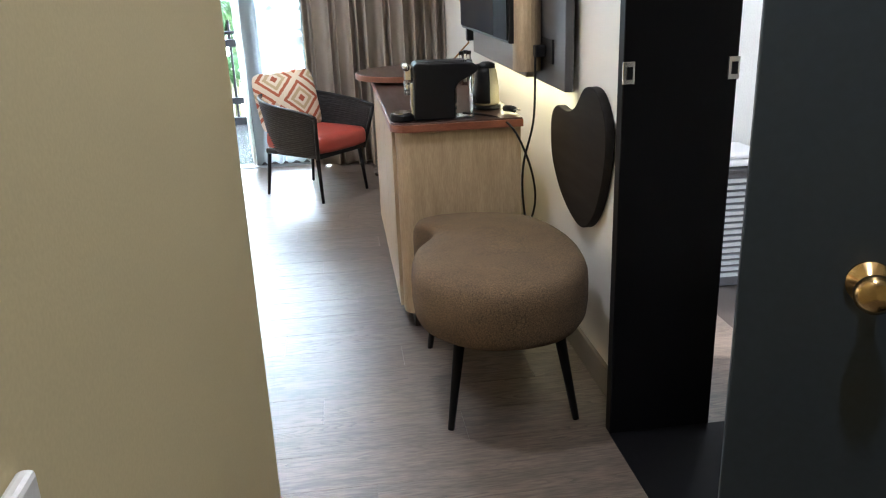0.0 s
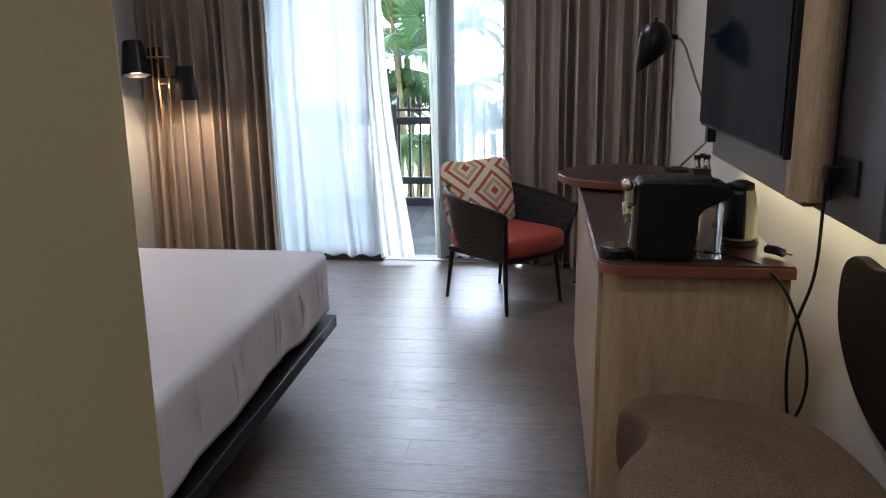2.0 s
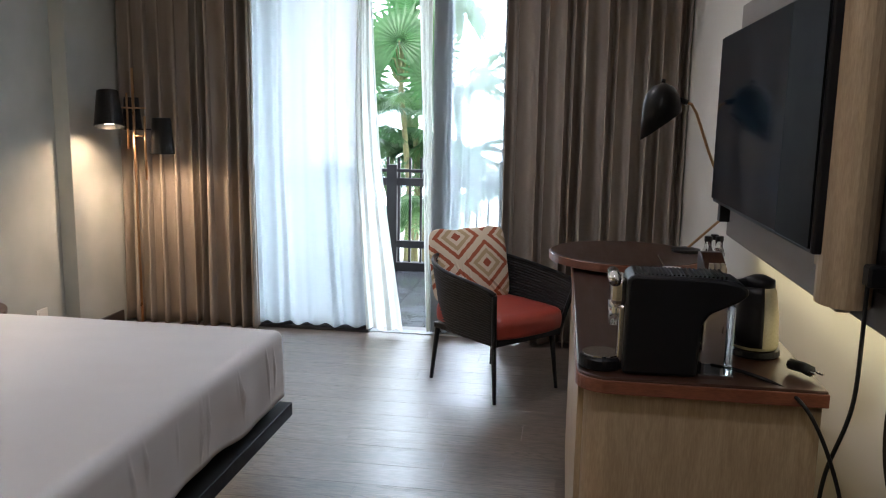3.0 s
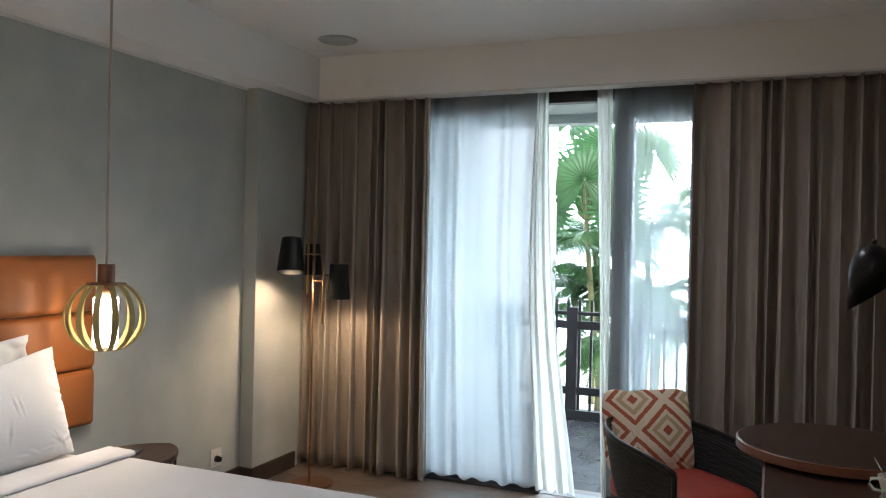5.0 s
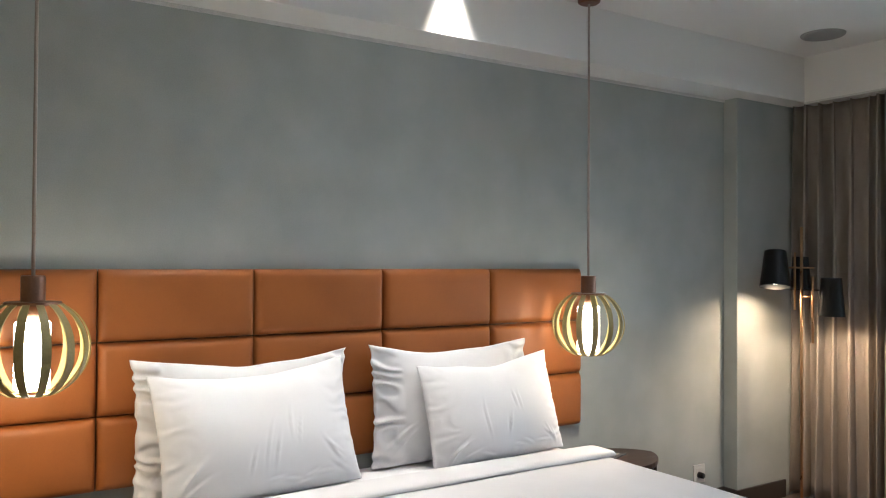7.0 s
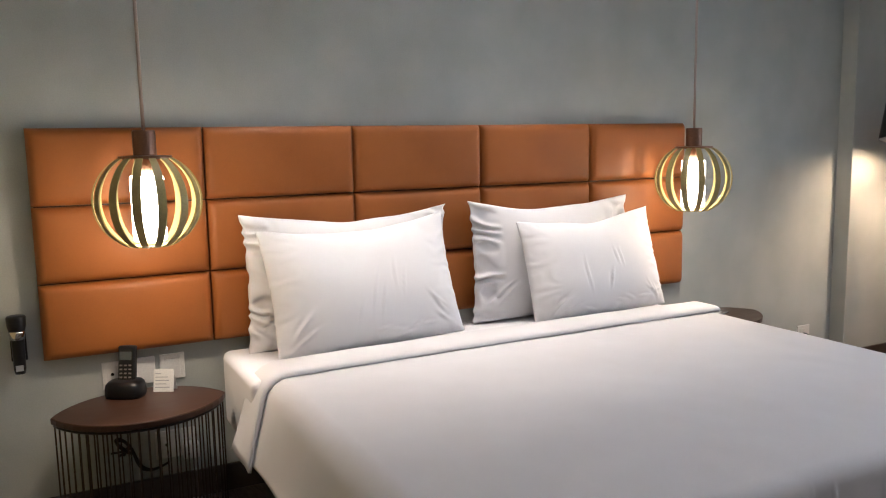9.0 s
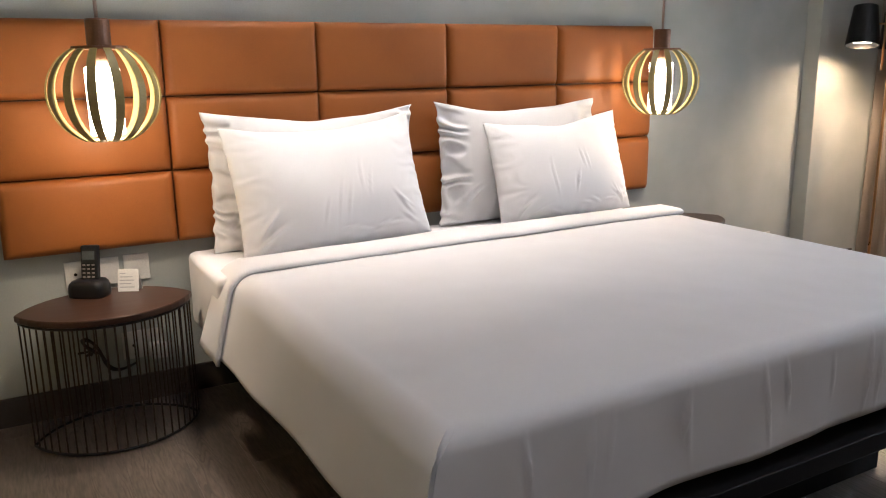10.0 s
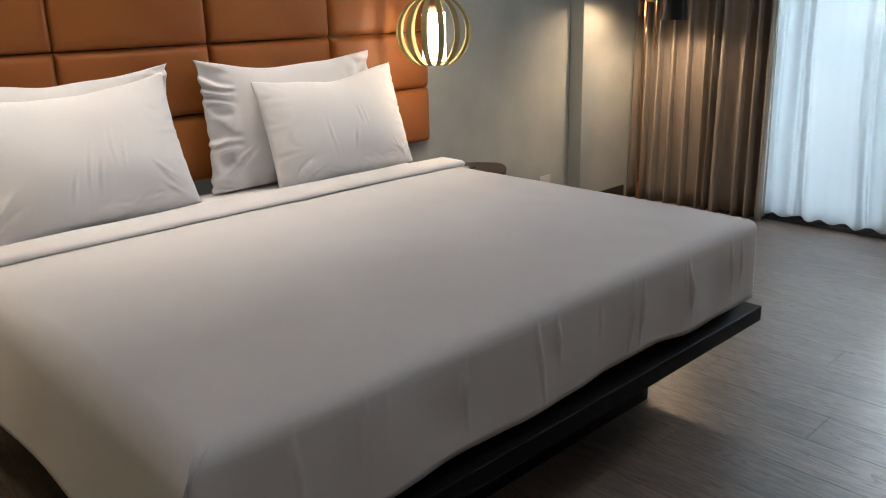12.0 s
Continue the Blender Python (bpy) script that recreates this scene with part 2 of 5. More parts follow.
M_RED = material("red_upholstery", (0.40, 0.060, 0.038), 0.45, dark=(0.32, 0.045, 0.028), scale=10, fine=420, bump=0.2)
M_WHITEPLASTIC = material("white_plastic", (0.78, 0.77, 0.74), 0.35, scale=8, bump=0.0)
M_TILE = material("balcony_tile_slate", (0.13, 0.138, 0.148), 0.22, dark=(0.075, 0.08, 0.09), scale=4, fine=60, bump=0.12, per_piece=0.2)
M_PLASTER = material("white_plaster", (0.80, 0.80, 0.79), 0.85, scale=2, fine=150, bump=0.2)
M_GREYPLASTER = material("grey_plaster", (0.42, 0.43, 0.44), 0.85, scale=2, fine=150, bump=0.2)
M_SOFFIT = material("soffit_green_grey", (0.36, 0.40, 0.37), 0.8, scale=2)
M_LEAF = leaf_cloth("palm_leaf", (0.05, 0.13, 0.04), (0.03, 0.085, 0.025))
M_LEAF2 = leaf_cloth("palm_leaf_light", (0.085, 0.18, 0.06), (0.05, 0.12, 0.035))
M_TRUNK = material("palm_stem", (0.30, 0.30, 0.13), 0.7, dark=(0.17, 0.15, 0.08), scale=8, fine=60, bump=0.3, stretch=(1, 1, 6))
# sunlit brightness is put into the ground's colour, to bounce light indoors
M_GRASS = material("ground_paled_for_bounce", (0.50, 0.48, 0.40), 0.9, dark=(0.34, 0.34, 0.26), scale=3, fine=90, bump=0.5)
M_SKY = glow("bright_overcast", (0.84, 0.95, 1.0), 7.6)
M_DISC = glow("lit_lamp_diffuser", (1.0, 0.85, 0.62), 4.0)
M_BULB = glow("lit_bulb_glass", (1.0, 0.86, 0.62), 9.0)
M_SPOT = glow("lit_spot", (1.0, 0.88, 0.7), 14.0)
M_GLASS = clear("window_glass")
M_WATER = clear("clear_plastic", (0.93, 0.95, 0.96), 0.03, 1.2)


# ---- building helpers ----
def part(name, bm, mat, parent=None, label="", smooth=False, bevel=0.0, thick=0.0):
    me = bpy.data.meshes.new(name)
    bmesh.ops.recalc_face_normals(bm, faces=bm.faces[:])
    bm.to_mesh(me)
    bm.free()
    if smooth:
        for f in me.polygons:
            f.use_smooth = True
    me.materials.append(mat)
    ob = new(name, me)
    if parent:
        ob.parent = parent
    if label:
        ob["label"] = label
    if thick:
        s = ob.modifiers.new("thick", "SOLIDIFY")
        s.thickness, s.offset = thick, 0
    if bevel:
        b = ob.modifiers.new("soft", "BEVEL")
        b.width, b.segments, b.limit_method = bevel, 2, "ANGLE"
        b.harden_normals = False
    return ob


def thing(name, label, category, group="", where=None, turn=0):
    ob = new(name)
    ob.empty_display_size = 0.1
    if where:
        ob.matrix_basis = pose(*where, 0, 0, turn)
    return tagged(ob, label, category, group)


def box(x0, x1, y0, y1, z0, z1, bm=None):
    bm = bm or bmesh.new()
    v = [bm.verts.new((x, y, z)) for x in (x0, x1) for y in (y0, y1) for z in (z0, z1)]
    for f in ((0, 1, 3, 2), (4, 6, 7, 5), (0, 4, 5, 1), (2, 3, 7, 6), (0, 2, 6, 4), (1, 5, 7, 3)):
        bm.faces.new([v[k] for k in f])
    return bm


def rod(a, b, r0, r1=None, sides=10, bm=None):
    """A straight round bar from a to b."""
    bm = bm or bmesh.new()
    a, b = Vector(a), Vector(b)
    r1 = r0 if r1 is None else r1
    m = (b - a).to_track_quat("Z", "Y").to_matrix()
    rings = []
    for c, r in ((a, r0), (b, r1)):
        rings.append([bm.verts.new(c + m @ Vector((r * math.cos(2 * math.pi * k / sides), r * math.sin(2 * math.pi * k / sides), 0))) for k in range(sides)])
    for k in range(sides):
        j = (k + 1) % sides
        bm.faces.new((rings[0][k], rings[0][j], rings[1][j], rings[1][k]))
    bm.faces.new(rings[0][::-1])
    bm.faces.new(rings[1])
    return bm


def tube(points, r, sides=8, bm=None):
    """A round bar that follows points."""
    bm = bm or bmesh.new()
    pts = [Vector(p) for p in points]
    rings = []
    for i, p in enumerate(pts):
        d = (pts[min(i + 1, len(pts) - 1)] - pts[max(i - 1, 0)]).normalized()
        m = d.to_track_quat("Z", "Y").to_matrix()
        rings.append([bm.verts.new(p + m @ Vector((r * math.cos(2 * math.pi * k / sides), r * math.sin(2 * math.pi * k / sides), 0))) for k in range(sides)])
    for a, b in zip(rings, rings[1:]):
        for k in range(sides):
            j = (k + 1) % sides
            bm.faces.new((a[k], a[j], b[j], b[k]))
    bm.faces.new(rings[0][::-1])
    bm.faces.new(rings[-1])
    return bm


def lathe(profile, sides=28, bm=None, at=(0, 0, 0), caps=True):
    """A turned shape: (radius, height) pairs."""
    bm = bm or bmesh.new()
    at = Vector(at)
    rings = []
    for r, z in profile:
        rings.append([bm.verts.new(at + Vector((r * math.cos(2 * math.pi * k / sides), r * math.sin(2 * math.pi * k / sides), z))) for k in range(sides)])
    for a, b in zip(rings, rings[1:]):
        for k in range(sides):
            j = (k + 1) % sides
            bm.faces.new((a[k], a[j], b[j], b[k]))
    if caps and profile[0][0] > 1e-4:
        bm.faces.new(rings[0][::-1])
    if caps and profile[-1][0] > 1e-4:
        bm.faces.new(rings[-1])
    return bm


def slab(outline, z0, z1, bm=None):
    """A plate with the given outline in x, y."""
    bm = bm or bmesh.new()
    lo = [bm.verts.new((x, y, z0)) for x, y in outline]
    hi = [bm.verts.new((x, y, z1)) for x, y in outline]
    n = len(lo)
    for k in range(n):
        j = (k + 1) % n
        bm.faces.new((lo[k], lo[j], hi[j], hi[k]))
    bm.faces.new(lo[::-1])
    bm.faces.new(hi)
    return bm


def sheet(fn, nu, nv):
    """A grid whose point (u, v) of 0..1 lies at fn(u, v)."""
    bm = bmesh.new()
    g = [[bm.verts.new(fn(i / nu, j / nv)) for j in range(nv + 1)] for i in range(nu + 1)]
    for i in range(nu):
        for j in range(nv):
            bm.faces.new((g[i][j], g[i + 1][j], g[i + 1][j + 1], g[i][j + 1]))
    return bm


def shell(name, bm, mat, label, category="", bevel=0.0):
    return tagged(part(name, bm, mat, bevel=bevel), label, category or name.split("_")[0], kind="structure")


# ---- the large structure ----
XR, YP, ZC, ZB = 3.77, 1.71, 2.80, 2.514
shell("floor", box(2.6, 5.2, -5.7, 1.98, -0.12, -0.008, box(-0.1, 2.6, -3.55, 1.98, -0.12, -0.008)), M_JOINT, "dark floor bed under brown oak planks")
shell("wall_headboard", box(-0.15, 0.0, -3.55, 1.98, 0, ZC), M_WALLPAPER, "grey-green textured wallpaper wall behind the bed", "wall")
shell("wall_pillar", box(0.0, 0.10, 1.23, 1.98, 0, ZB), M_WALLPAPER, "grey wallpapered pillar in the corner by the curtains", "pillar", bevel=0.004)
shell("wall_beam", box(0.0, 0.24, -3.325, YP, ZB, ZC), M_CEILING, "white ceiling beam above the headboard wall", "beam")
shell("trim_beam", box(0.0, 0.014, -3.325, 1.229, ZB - 0.014, ZB), M_WHITEPLASTIC, "thin white strip under the beam", "trim")
shell("wall_pelmet", box(0.0, XR, YP, YP + 0.10, ZB, ZC), M_CEILING, "white curtain pelmet board below the ceiling", "pelmet")
shell("trim_pelmet", box(0.24, XR, YP - 0.006, YP + 0.104, ZB - 0.012, ZB), M_WHITEPLASTIC, "thin white edge strip under the pelmet", "trim")
shell("ceiling", box(2.6, 5.2, -5.7, 1.98, ZC, ZC + 0.1, box(-0.15, 2.6, -3.55, 1.98, ZC, ZC + 0.1)), M_CEILING, "plain white painted ceiling")
shell("wall_television", box(XR, XR + 0.24, -2.37, 1.98, 0, ZC), M_WHITEWALL, "cream painted wall behind the television and desk", "wall")
shell("wall_corridor", box(2.60, 2.746, -5.7, -3.30, 0, ZC), M_TANWALL, "beige painted wall of the entrance corridor", "wall", bevel=0.006)
shell("wall_south", box(-0.15, 2.60, -3.55, -3.325, 0, ZC), M_TANWALL, "beige painted wall at the foot of the corridor", "wall")
shell("wall_entrance", box(2.60, 5.2, -5.7, -5.55, 0, ZC), M_TANWALL, "beige painted wall around the entrance", "wall")
shell("wall_side", box(4.45, 4.6, -5.55, -2.16, 0, ZC), M_WHITEWALL, "pale wall of the entrance niche", "wall")
# the side room beyond the black door frame
shell("wall_side_room", box(4.0, 5.2, -1.0, -0.9, 0, ZC), M_PLASTER, "white wall of the side room", "wall")
shell("wall_side_room_end", box(5.1, 5.2, -2.16, -1.0, 0, ZC), M_PLASTER, "white end wall of the side room", "wall")
shell("floor_threshold", box(3.69, 4.45, -4.3, -2.416, 0.0005, 0.006), M_BLACKWOOD, "black threshold floor inside the door frame", "floor")
# window wall
YW = 1.90
shell("wall_window_side", box(2.80, XR, YW, 1.98, 0, ZC), M_WHITEWALL, "cream wall beside the balcony door", "wall")
shell("wall_window_corner", box(0.10, 0.78, YW, 1.98, 0, ZC), M_WHITEWALL, "cream wall beside the balcony window", "wall")
shell("wall_window_head", box(0.78, 2.80, YW, 1.98, 2.56, ZC), M_WHITEWALL, "cream wall above the balcony doors", "wall")
for nm, b in (("baseboard_headboard", (0.0, 0.016, -3.325, 1.23, 0.0, 0.11)), ("baseboard_pillar", (0.10, 0.116, 1.214, 1.70, 0.0, 0.11)),
              ("baseboard_pillar_front", (0.016, 0.10, 1.214, 1.23, 0.0, 0.11)), ("baseboard_corridor", (2.746, 2.761, -5.55, -3.30, 0.0, 0.10))):
    shell(nm, box(*b), M_BOARD, "dark brown wooden skirting board", "baseboard", bevel=0.003)
shell("baseboard_television", box(XR - 0.016, XR, -2.37, 1.7, 0.0, 0.11), material("skirting_grey", (0.26, 0.23, 0.19), 0.6), "grey-beige skirting along the television wall", "baseboard", bevel=0.003)

# balcony
shell("backdrop", box(-26, 30, 16.0, 16.1, -0.7, 17), M_SKY, "bright white overcast sky and haze beyond the garden", "backdrop")
shell("ground", box(-60, 60, 4.45, 120, -0.9, -0.7), M_GRASS, "garden ground beyond the balcony, coloured pale as if sunlit")
balcony = shell("balcony_floor", box(-0.3, 4.6, 1.981, 4.45, -0.2, -0.03), M_JOINT, "slate tiled balcony floor with pale joints", "floor")
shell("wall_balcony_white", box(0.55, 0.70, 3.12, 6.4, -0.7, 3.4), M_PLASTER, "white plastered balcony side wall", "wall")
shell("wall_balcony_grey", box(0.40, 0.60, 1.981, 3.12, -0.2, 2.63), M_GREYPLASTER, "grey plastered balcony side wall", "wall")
shell("wall_balcony_right", box(3.9, 4.05, 1.981, 4.45, -0.2, 2.555), M_PLASTER, "white plastered balcony end wall", "wall")
shell("balcony_ceiling", box(-0.3, 4.6, 1.981, 3.4, 2.63, 2.78), M_SOFFIT, "grey-green balcony ceiling", "ceiling")
shell("balcony_beam", box(-0.3, 4.6, 3.4, 3.55, 2.555, 2.78), M_SOFFIT, "grey-green beam at the balcony's edge", "beam")


# ---- window and balcony door ----
def pane_unit(name, x0, x1, y, z0, z1, stile, label, kind="structure", rail=0.07):
    w = tagged(new(name), label, "window" if "window" in name else "door", kind=kind)
    bm = box(x0, x0 + stile, y - 0.025, y + 0.025, z0, z1)
    box(x1 - stile, x1, y - 0.025, y + 0.025, z0, z1, bm)
    part("window_frame", bm, M_FRAME, w, bevel=0.003)
    bm = box(x0 + stile, x1 - stile, y - 0.023, y + 0.023, z0, z0 + rail)
    box(x0 + stile, x1 - stile, y - 0.023, y + 0.023, z1 - rail, z1, bm)
    part("rail", bm, M_FRAME, w, bevel=0.003)
    g = part("pane", box(x0 + stile - 0.005, x1 - stile + 0.005, y - 0.003, y + 0.003, z0 + rail - 0.005, z1 - rail + 0.005), M_GLASS, w)
    g.visible_shadow = False
    return w


pane_unit("window_1", 0.80, 1.78, 1.935, 0.02, 2.45, 0.06, "fixed glass window with a dark frame behind sheer curtains")
pane_unit("window_2", 2.205, 2.775, 1.935, 0.02, 2.45, 0.12, "narrow glass panel with a wide dark frame beside the open door")
pane_unit("door_1", 2.215, 2.765, 2.02, 0.0, 2.43, 0.10, "sliding balcony door with dark frame, slid open")
fr = tagged(part("window_frame_head", box(0.78, 2.80, 1.90, 1.98, 2.45, 2.56), M_FRAME, bevel=0.003), "dark head of the balcony window frame", "window frame", kind="structure")
tagged(part("window_sill", box(0.78, 1.79, 1.87, 1.98, -0.006, 0.02), M_FRAME, bevel=0.003), "dark low sill under the balcony window", "sill", kind="structure")
tagged(part("door_sill", box(1.79, 2.80, 1.90, 1.98, -0.008, 0.006), M_GREYPLASTER), "grey threshold of the balcony door", "sill", kind="structure")


# ---- curtains ----
def curtain(name, x0, x1, y, z0, z1, folds, amp, mat, label, seed, lean=None, gather=0.0, nu=None, thick=0.003, sharp=0.7):
    rnd = random.Random(seed)
    ph = [rnd.uniform(0, 6.28) for _ in range(8)]
    wob = [rnd.uniform(-0.25, 0.25) for _ in range(8)]

    def fn(u, v):
        s = u + 0.045 * math.sin(2 * math.pi * 1.7 * u + ph[0]) + 0.022 * math.sin(2 * math.pi * 4.3 * u + ph[1]) + 0.010 * math.sin(2.5 * v + 11 * u + ph[7])
        a = amp * (0.55 + 0.45 * (1 - v)) * (0.75 + 0.4 * math.sin(13.3 * u + ph[2]) + 0.3 * math.sin(23 * u + ph[5]))
        w = math.sin(2 * math.pi * folds * s + wob[0] * math.sin(3 * v + ph[3]))
        w = math.copysign(abs(w) ** sharp, w)
        yy = y + a * w + (0.25 if sharp < 1 else 0.12) * amp * math.sin(2 * math.pi * folds * 2.1 * s + ph[4] + 0.8 * v) * (1 - 0.5 * v)
        left, right = (lean(v) if lean else (x0, x1))
        k = u + gather * 0.02 * math.sin(2 * math.pi * folds * u + ph[5])
        xx = left + (right - left) * k + 0.006 * math.sin(9 * v + 20 * u + ph[6]) * (1 - v)
        zz = z0 + (z1 - z0) * v + (0.012 * math.sin(2 * math.pi * folds * u + ph[7]) * (1 - v) if v < 0.02 else 0)
        return (xx, yy, zz)
    return tagged(part(name, sheet(fn, nu or folds * 14, 26), mat, smooth=True, thick=thick), label, "curtain")


def drape(x0, x1, y, z0, z1, folds, amp, mat, label, seed, flare=0.0):
    """A heavy curtain: pleats of uneven width and depth whose folds overhang and deepen towards the floor."""
    rnd = random.Random(seed)
    width = [rnd.uniform(0.55, 1.55) for _ in range(folds)]
    total = sum(width)
    deep = [rnd.uniform(0.55, 1.15) for _ in range(folds)]
    drift = [rnd.uniform(-0.5, 0.5) for _ in range(folds)]
    edge = [0.0]
    for q in width:
        edge.append(edge[-1] + q / total)

    def fn(u, v):
        k = 0
        while k < folds - 1 and u > edge[k + 1]:
            k += 1
        f = (u - edge[k]) / (edge[k + 1] - edge[k])
        near = deep[k] * (1 - f) + deep[(k + 1) % folds] * f
        ph = 2 * math.pi * f
        low = 0.72 + 0.28 * (1 - v)
        w = -math.cos(ph) + 0.22 * math.sin(2 * ph + 2.2 * drift[k] + 1.2 * v)
        span = (x1 - x0) * (edge[k + 1] - edge[k])
        xx = x0 + (x1 - x0) * u - 0.36 * span * math.sin(ph) * near * low
        xx += 0.016 * drift[k] * math.sin(math.pi * f) * (1 - v) * 2 + flare * (u - 0.5) * (1 - v)
        yy = y + amp * near * low * w + 0.006 * math.sin(7 * v + 5 * k)
        zz = z0 + (z1 - z0) * v + (0.010 * math.sin(ph + k) if v < 0.02 else 0)
        return (xx, yy, zz)
    return tagged(part("curtain", sheet(fn, folds * 22, 30), mat, smooth=True, thick=0.003), label, "curtain")


drape(0.13, 1.005, 1.805, 0.015, ZB + 0.03, 10, 0.070, M_CURTAIN, "taupe floor-length curtain drawn open beside the floor lamp", 3, 0.03)
drape(2.685, XR - 0.015, 1.795, 0.015, ZB + 0.03, 13, 0.070, M_CURTAIN, "taupe floor-length curtain behind the armchair and desk", 8)
curtain("curtain_lining", 1.010, 1.035, 1.79, 0.015, ZB + 0.03, 1, 0.012, M_LINER, "pale lining edge of the taupe curtain", 4)
curtain("sheer_curtain", 1.04, 1.95, 1.85, 0.045, ZB + 0.03, 6, 0.020, M_SHEER, "thin white voile curtain across the balcony window", 5,
        lean=lambda v: (0.985, 1.80 - 0.06 * v - 0.05 * math.sin(math.pi * v)), thick=0, sharp=1.0, nu=170)
curtain("sheer_curtain", 1.8, 1.95, 1.83, 0.045, ZB + 0.03, 3, 0.024, M_SHEERDENSE, "white voile curtain edge gathered at the open door", 15,
        lean=lambda v: (1.79 - 0.05 * v - 0.05 * math.sin(math.pi * v), 2.03 - 0.22 * v - 0.05 * math.sin(math.pi * v)), thick=0, sharp=1.0, nu=110)
curtain("sheer_curtain", 2.10, 2.21, 1.86, 0.045, ZB + 0.03, 2, 0.014, M_SHEERDENSE, "white voile curtain edge gathered beside the door frame", 6,
        lean=lambda v: (2.19 - 0.085 * v, 2.215 - 0.015 * v), thick=0, sharp=1.0, nu=60)
curtain("sheer_curtain", 2.21, 2.72, 1.85, 0.045, ZB + 0.03, 6, 0.008, M_SHEERFINE, "thin white voile curtain over the narrow glass panel", 7,
        lean=lambda v: (2.21, 2.72), thick=0, sharp=1.0, nu=110)


# ---- headboard ----
HX, HZ0, HZ1, HP = 0.07, 0.632, 1.462, 0.6
headboard = thing("headboard", "padded tan leather headboard of fifteen panels on the wall", "headboard")
part("backing", box(0.002, 0.03, -3.0 + 0.01, -0.01, HZ0 + 0.01, HZ1 - 0.01), M_BOARD, headboard)


def cushion_panel(w, h, d):
    def fn(u, v):
        e = min(u, 1 - u) * w, min(v, 1 - v) * h
        k = 1.0
        for q in e:
            t = min(q / 0.028, 1.0)
            k *= math.sqrt(max(1 - (1 - t) ** 2, 0.0))
        puff = 0.010 * (1 - abs(2 * u - 1) ** 2.6) * (1 - abs(2 * v - 1) ** 2.2)
        return (d * (0.15 + 0.85 * k) * 0.9 + puff, (u - 0.5) * w, (v - 0.5) * h)
    us = [0, 0.003, 0.01, 0.02, 0.035, 0.05, 0.1, 0.2, 0.35, 0.5, 0.65, 0.8, 0.9, 0.95, 0.965, 0.98, 0.99, 0.997, 1]
    vs = [0, 0.006, 0.02, 0.04, 0.07, 0.11, 0.2, 0.35, 0.5, 0.65, 0.8, 0.89, 0.93, 0.96, 0.98, 0.994, 1]
    bm = bmesh.new()
    g = [[bm.verts.new(fn(u, v)) for v in vs] for u in us]
    for i in range(len(us) - 1):
        for j in range(len(vs) - 1):
            bm.faces.new((g[i][j], g[i + 1][j], g[i + 1][j + 1], g[i][j + 1]))
    ring = [g[i][0] for i in range(len(us))] + [g[-1][j] for j in range(1, len(vs))] + [g[i][-1] for i in range(len(us) - 2, -1, -1)] + [g[0][j] for j in range(len(vs) - 2, 0, -1)]
    back = [bm.verts.new((0.0, v.co.y, v.co.z)) for v in ring]
    n = len(ring)
    for k in range(n):
        bm.faces.new((ring[k], ring[(k + 1) % n], back[(k + 1) % n], back[k]))
    bm.faces.new(back)
    return bm


hh = (HZ1 - HZ0) / 3
first = None
for r in range(3):
    for c in range(5):
        if first is None:
            first = part("panel", cushion_panel(HP - 0.003, hh - 0.003, HX - 0.024), M_LEATHER, headboard, smooth=True)
            ob = first
        else:
            ob = new("panel", first.data)
            ob.parent = headboard
        ob.location = (0.026, -HP * (c + 0.5), HZ0 + hh * (r + 0.5))

# ---- bed ----
BY0, BY1, BX1, BZ = -2.262, -0.275, 1.97, 0.60
bed = thing("bed", "king-size platform bed with black base and tucked white bedding", "bed")
part("platform", box(0.03, 2.0, -2.32, -0.245, 0.235, 0.29), M_BLACKWOOD, bed, "black wooden platform edge", bevel=0.004)
part("plinth", box(0.06, 1.80, -1.98, -0.615, 0.0, 0.235), M_BLACKWOOD, bed, "black inset plinth", bevel=0.004)


def rounded_block(x0, x1, y0, y1, z0, z1, r, name, mat, parent, label=""):
    bm = box(x0, x1, y0, y1, z0, z1)
    bmesh.ops.bevel(bm, geom=bm.edges[:], offset=r, segments=5, profile=0.5, affect="EDGES")
    return part(name, bm, mat, parent, label, smooth=True)


rounded_block(0.05, BX1 - 0.02, BY0 - 0.035, BY1 - 0.01, 0.292, BZ - 0.012, 0.06, "mattress", M_LINEN, bed, "white sheeted mattress")
rounded_block(0.052, 0.56, -2.378, -2.05, 0.300, BZ - 0.006, 0.030, "sheet", M_LINEN, bed, "white sheet bulging over the mattress side")


def bend(d, r):
    """How far out and down a cloth lies at the distance d past the edge of a top rounded by r."""
    if d <= 0:
        return d, 0.0
    q = r * math.pi / 2
    if d < q:
        return r * math.sin(d / r), r * (1 - math.cos(d / r))
    return r + 0.02 * (d - q), r + (d - q)


def crumple(x, y):
    return 0.004 * noise.noise(Vector((x * 2.2, y * 2.2, 3.0))) + 0.0015 * noise.noise(Vector((x * 9, y * 9, 7.0)))


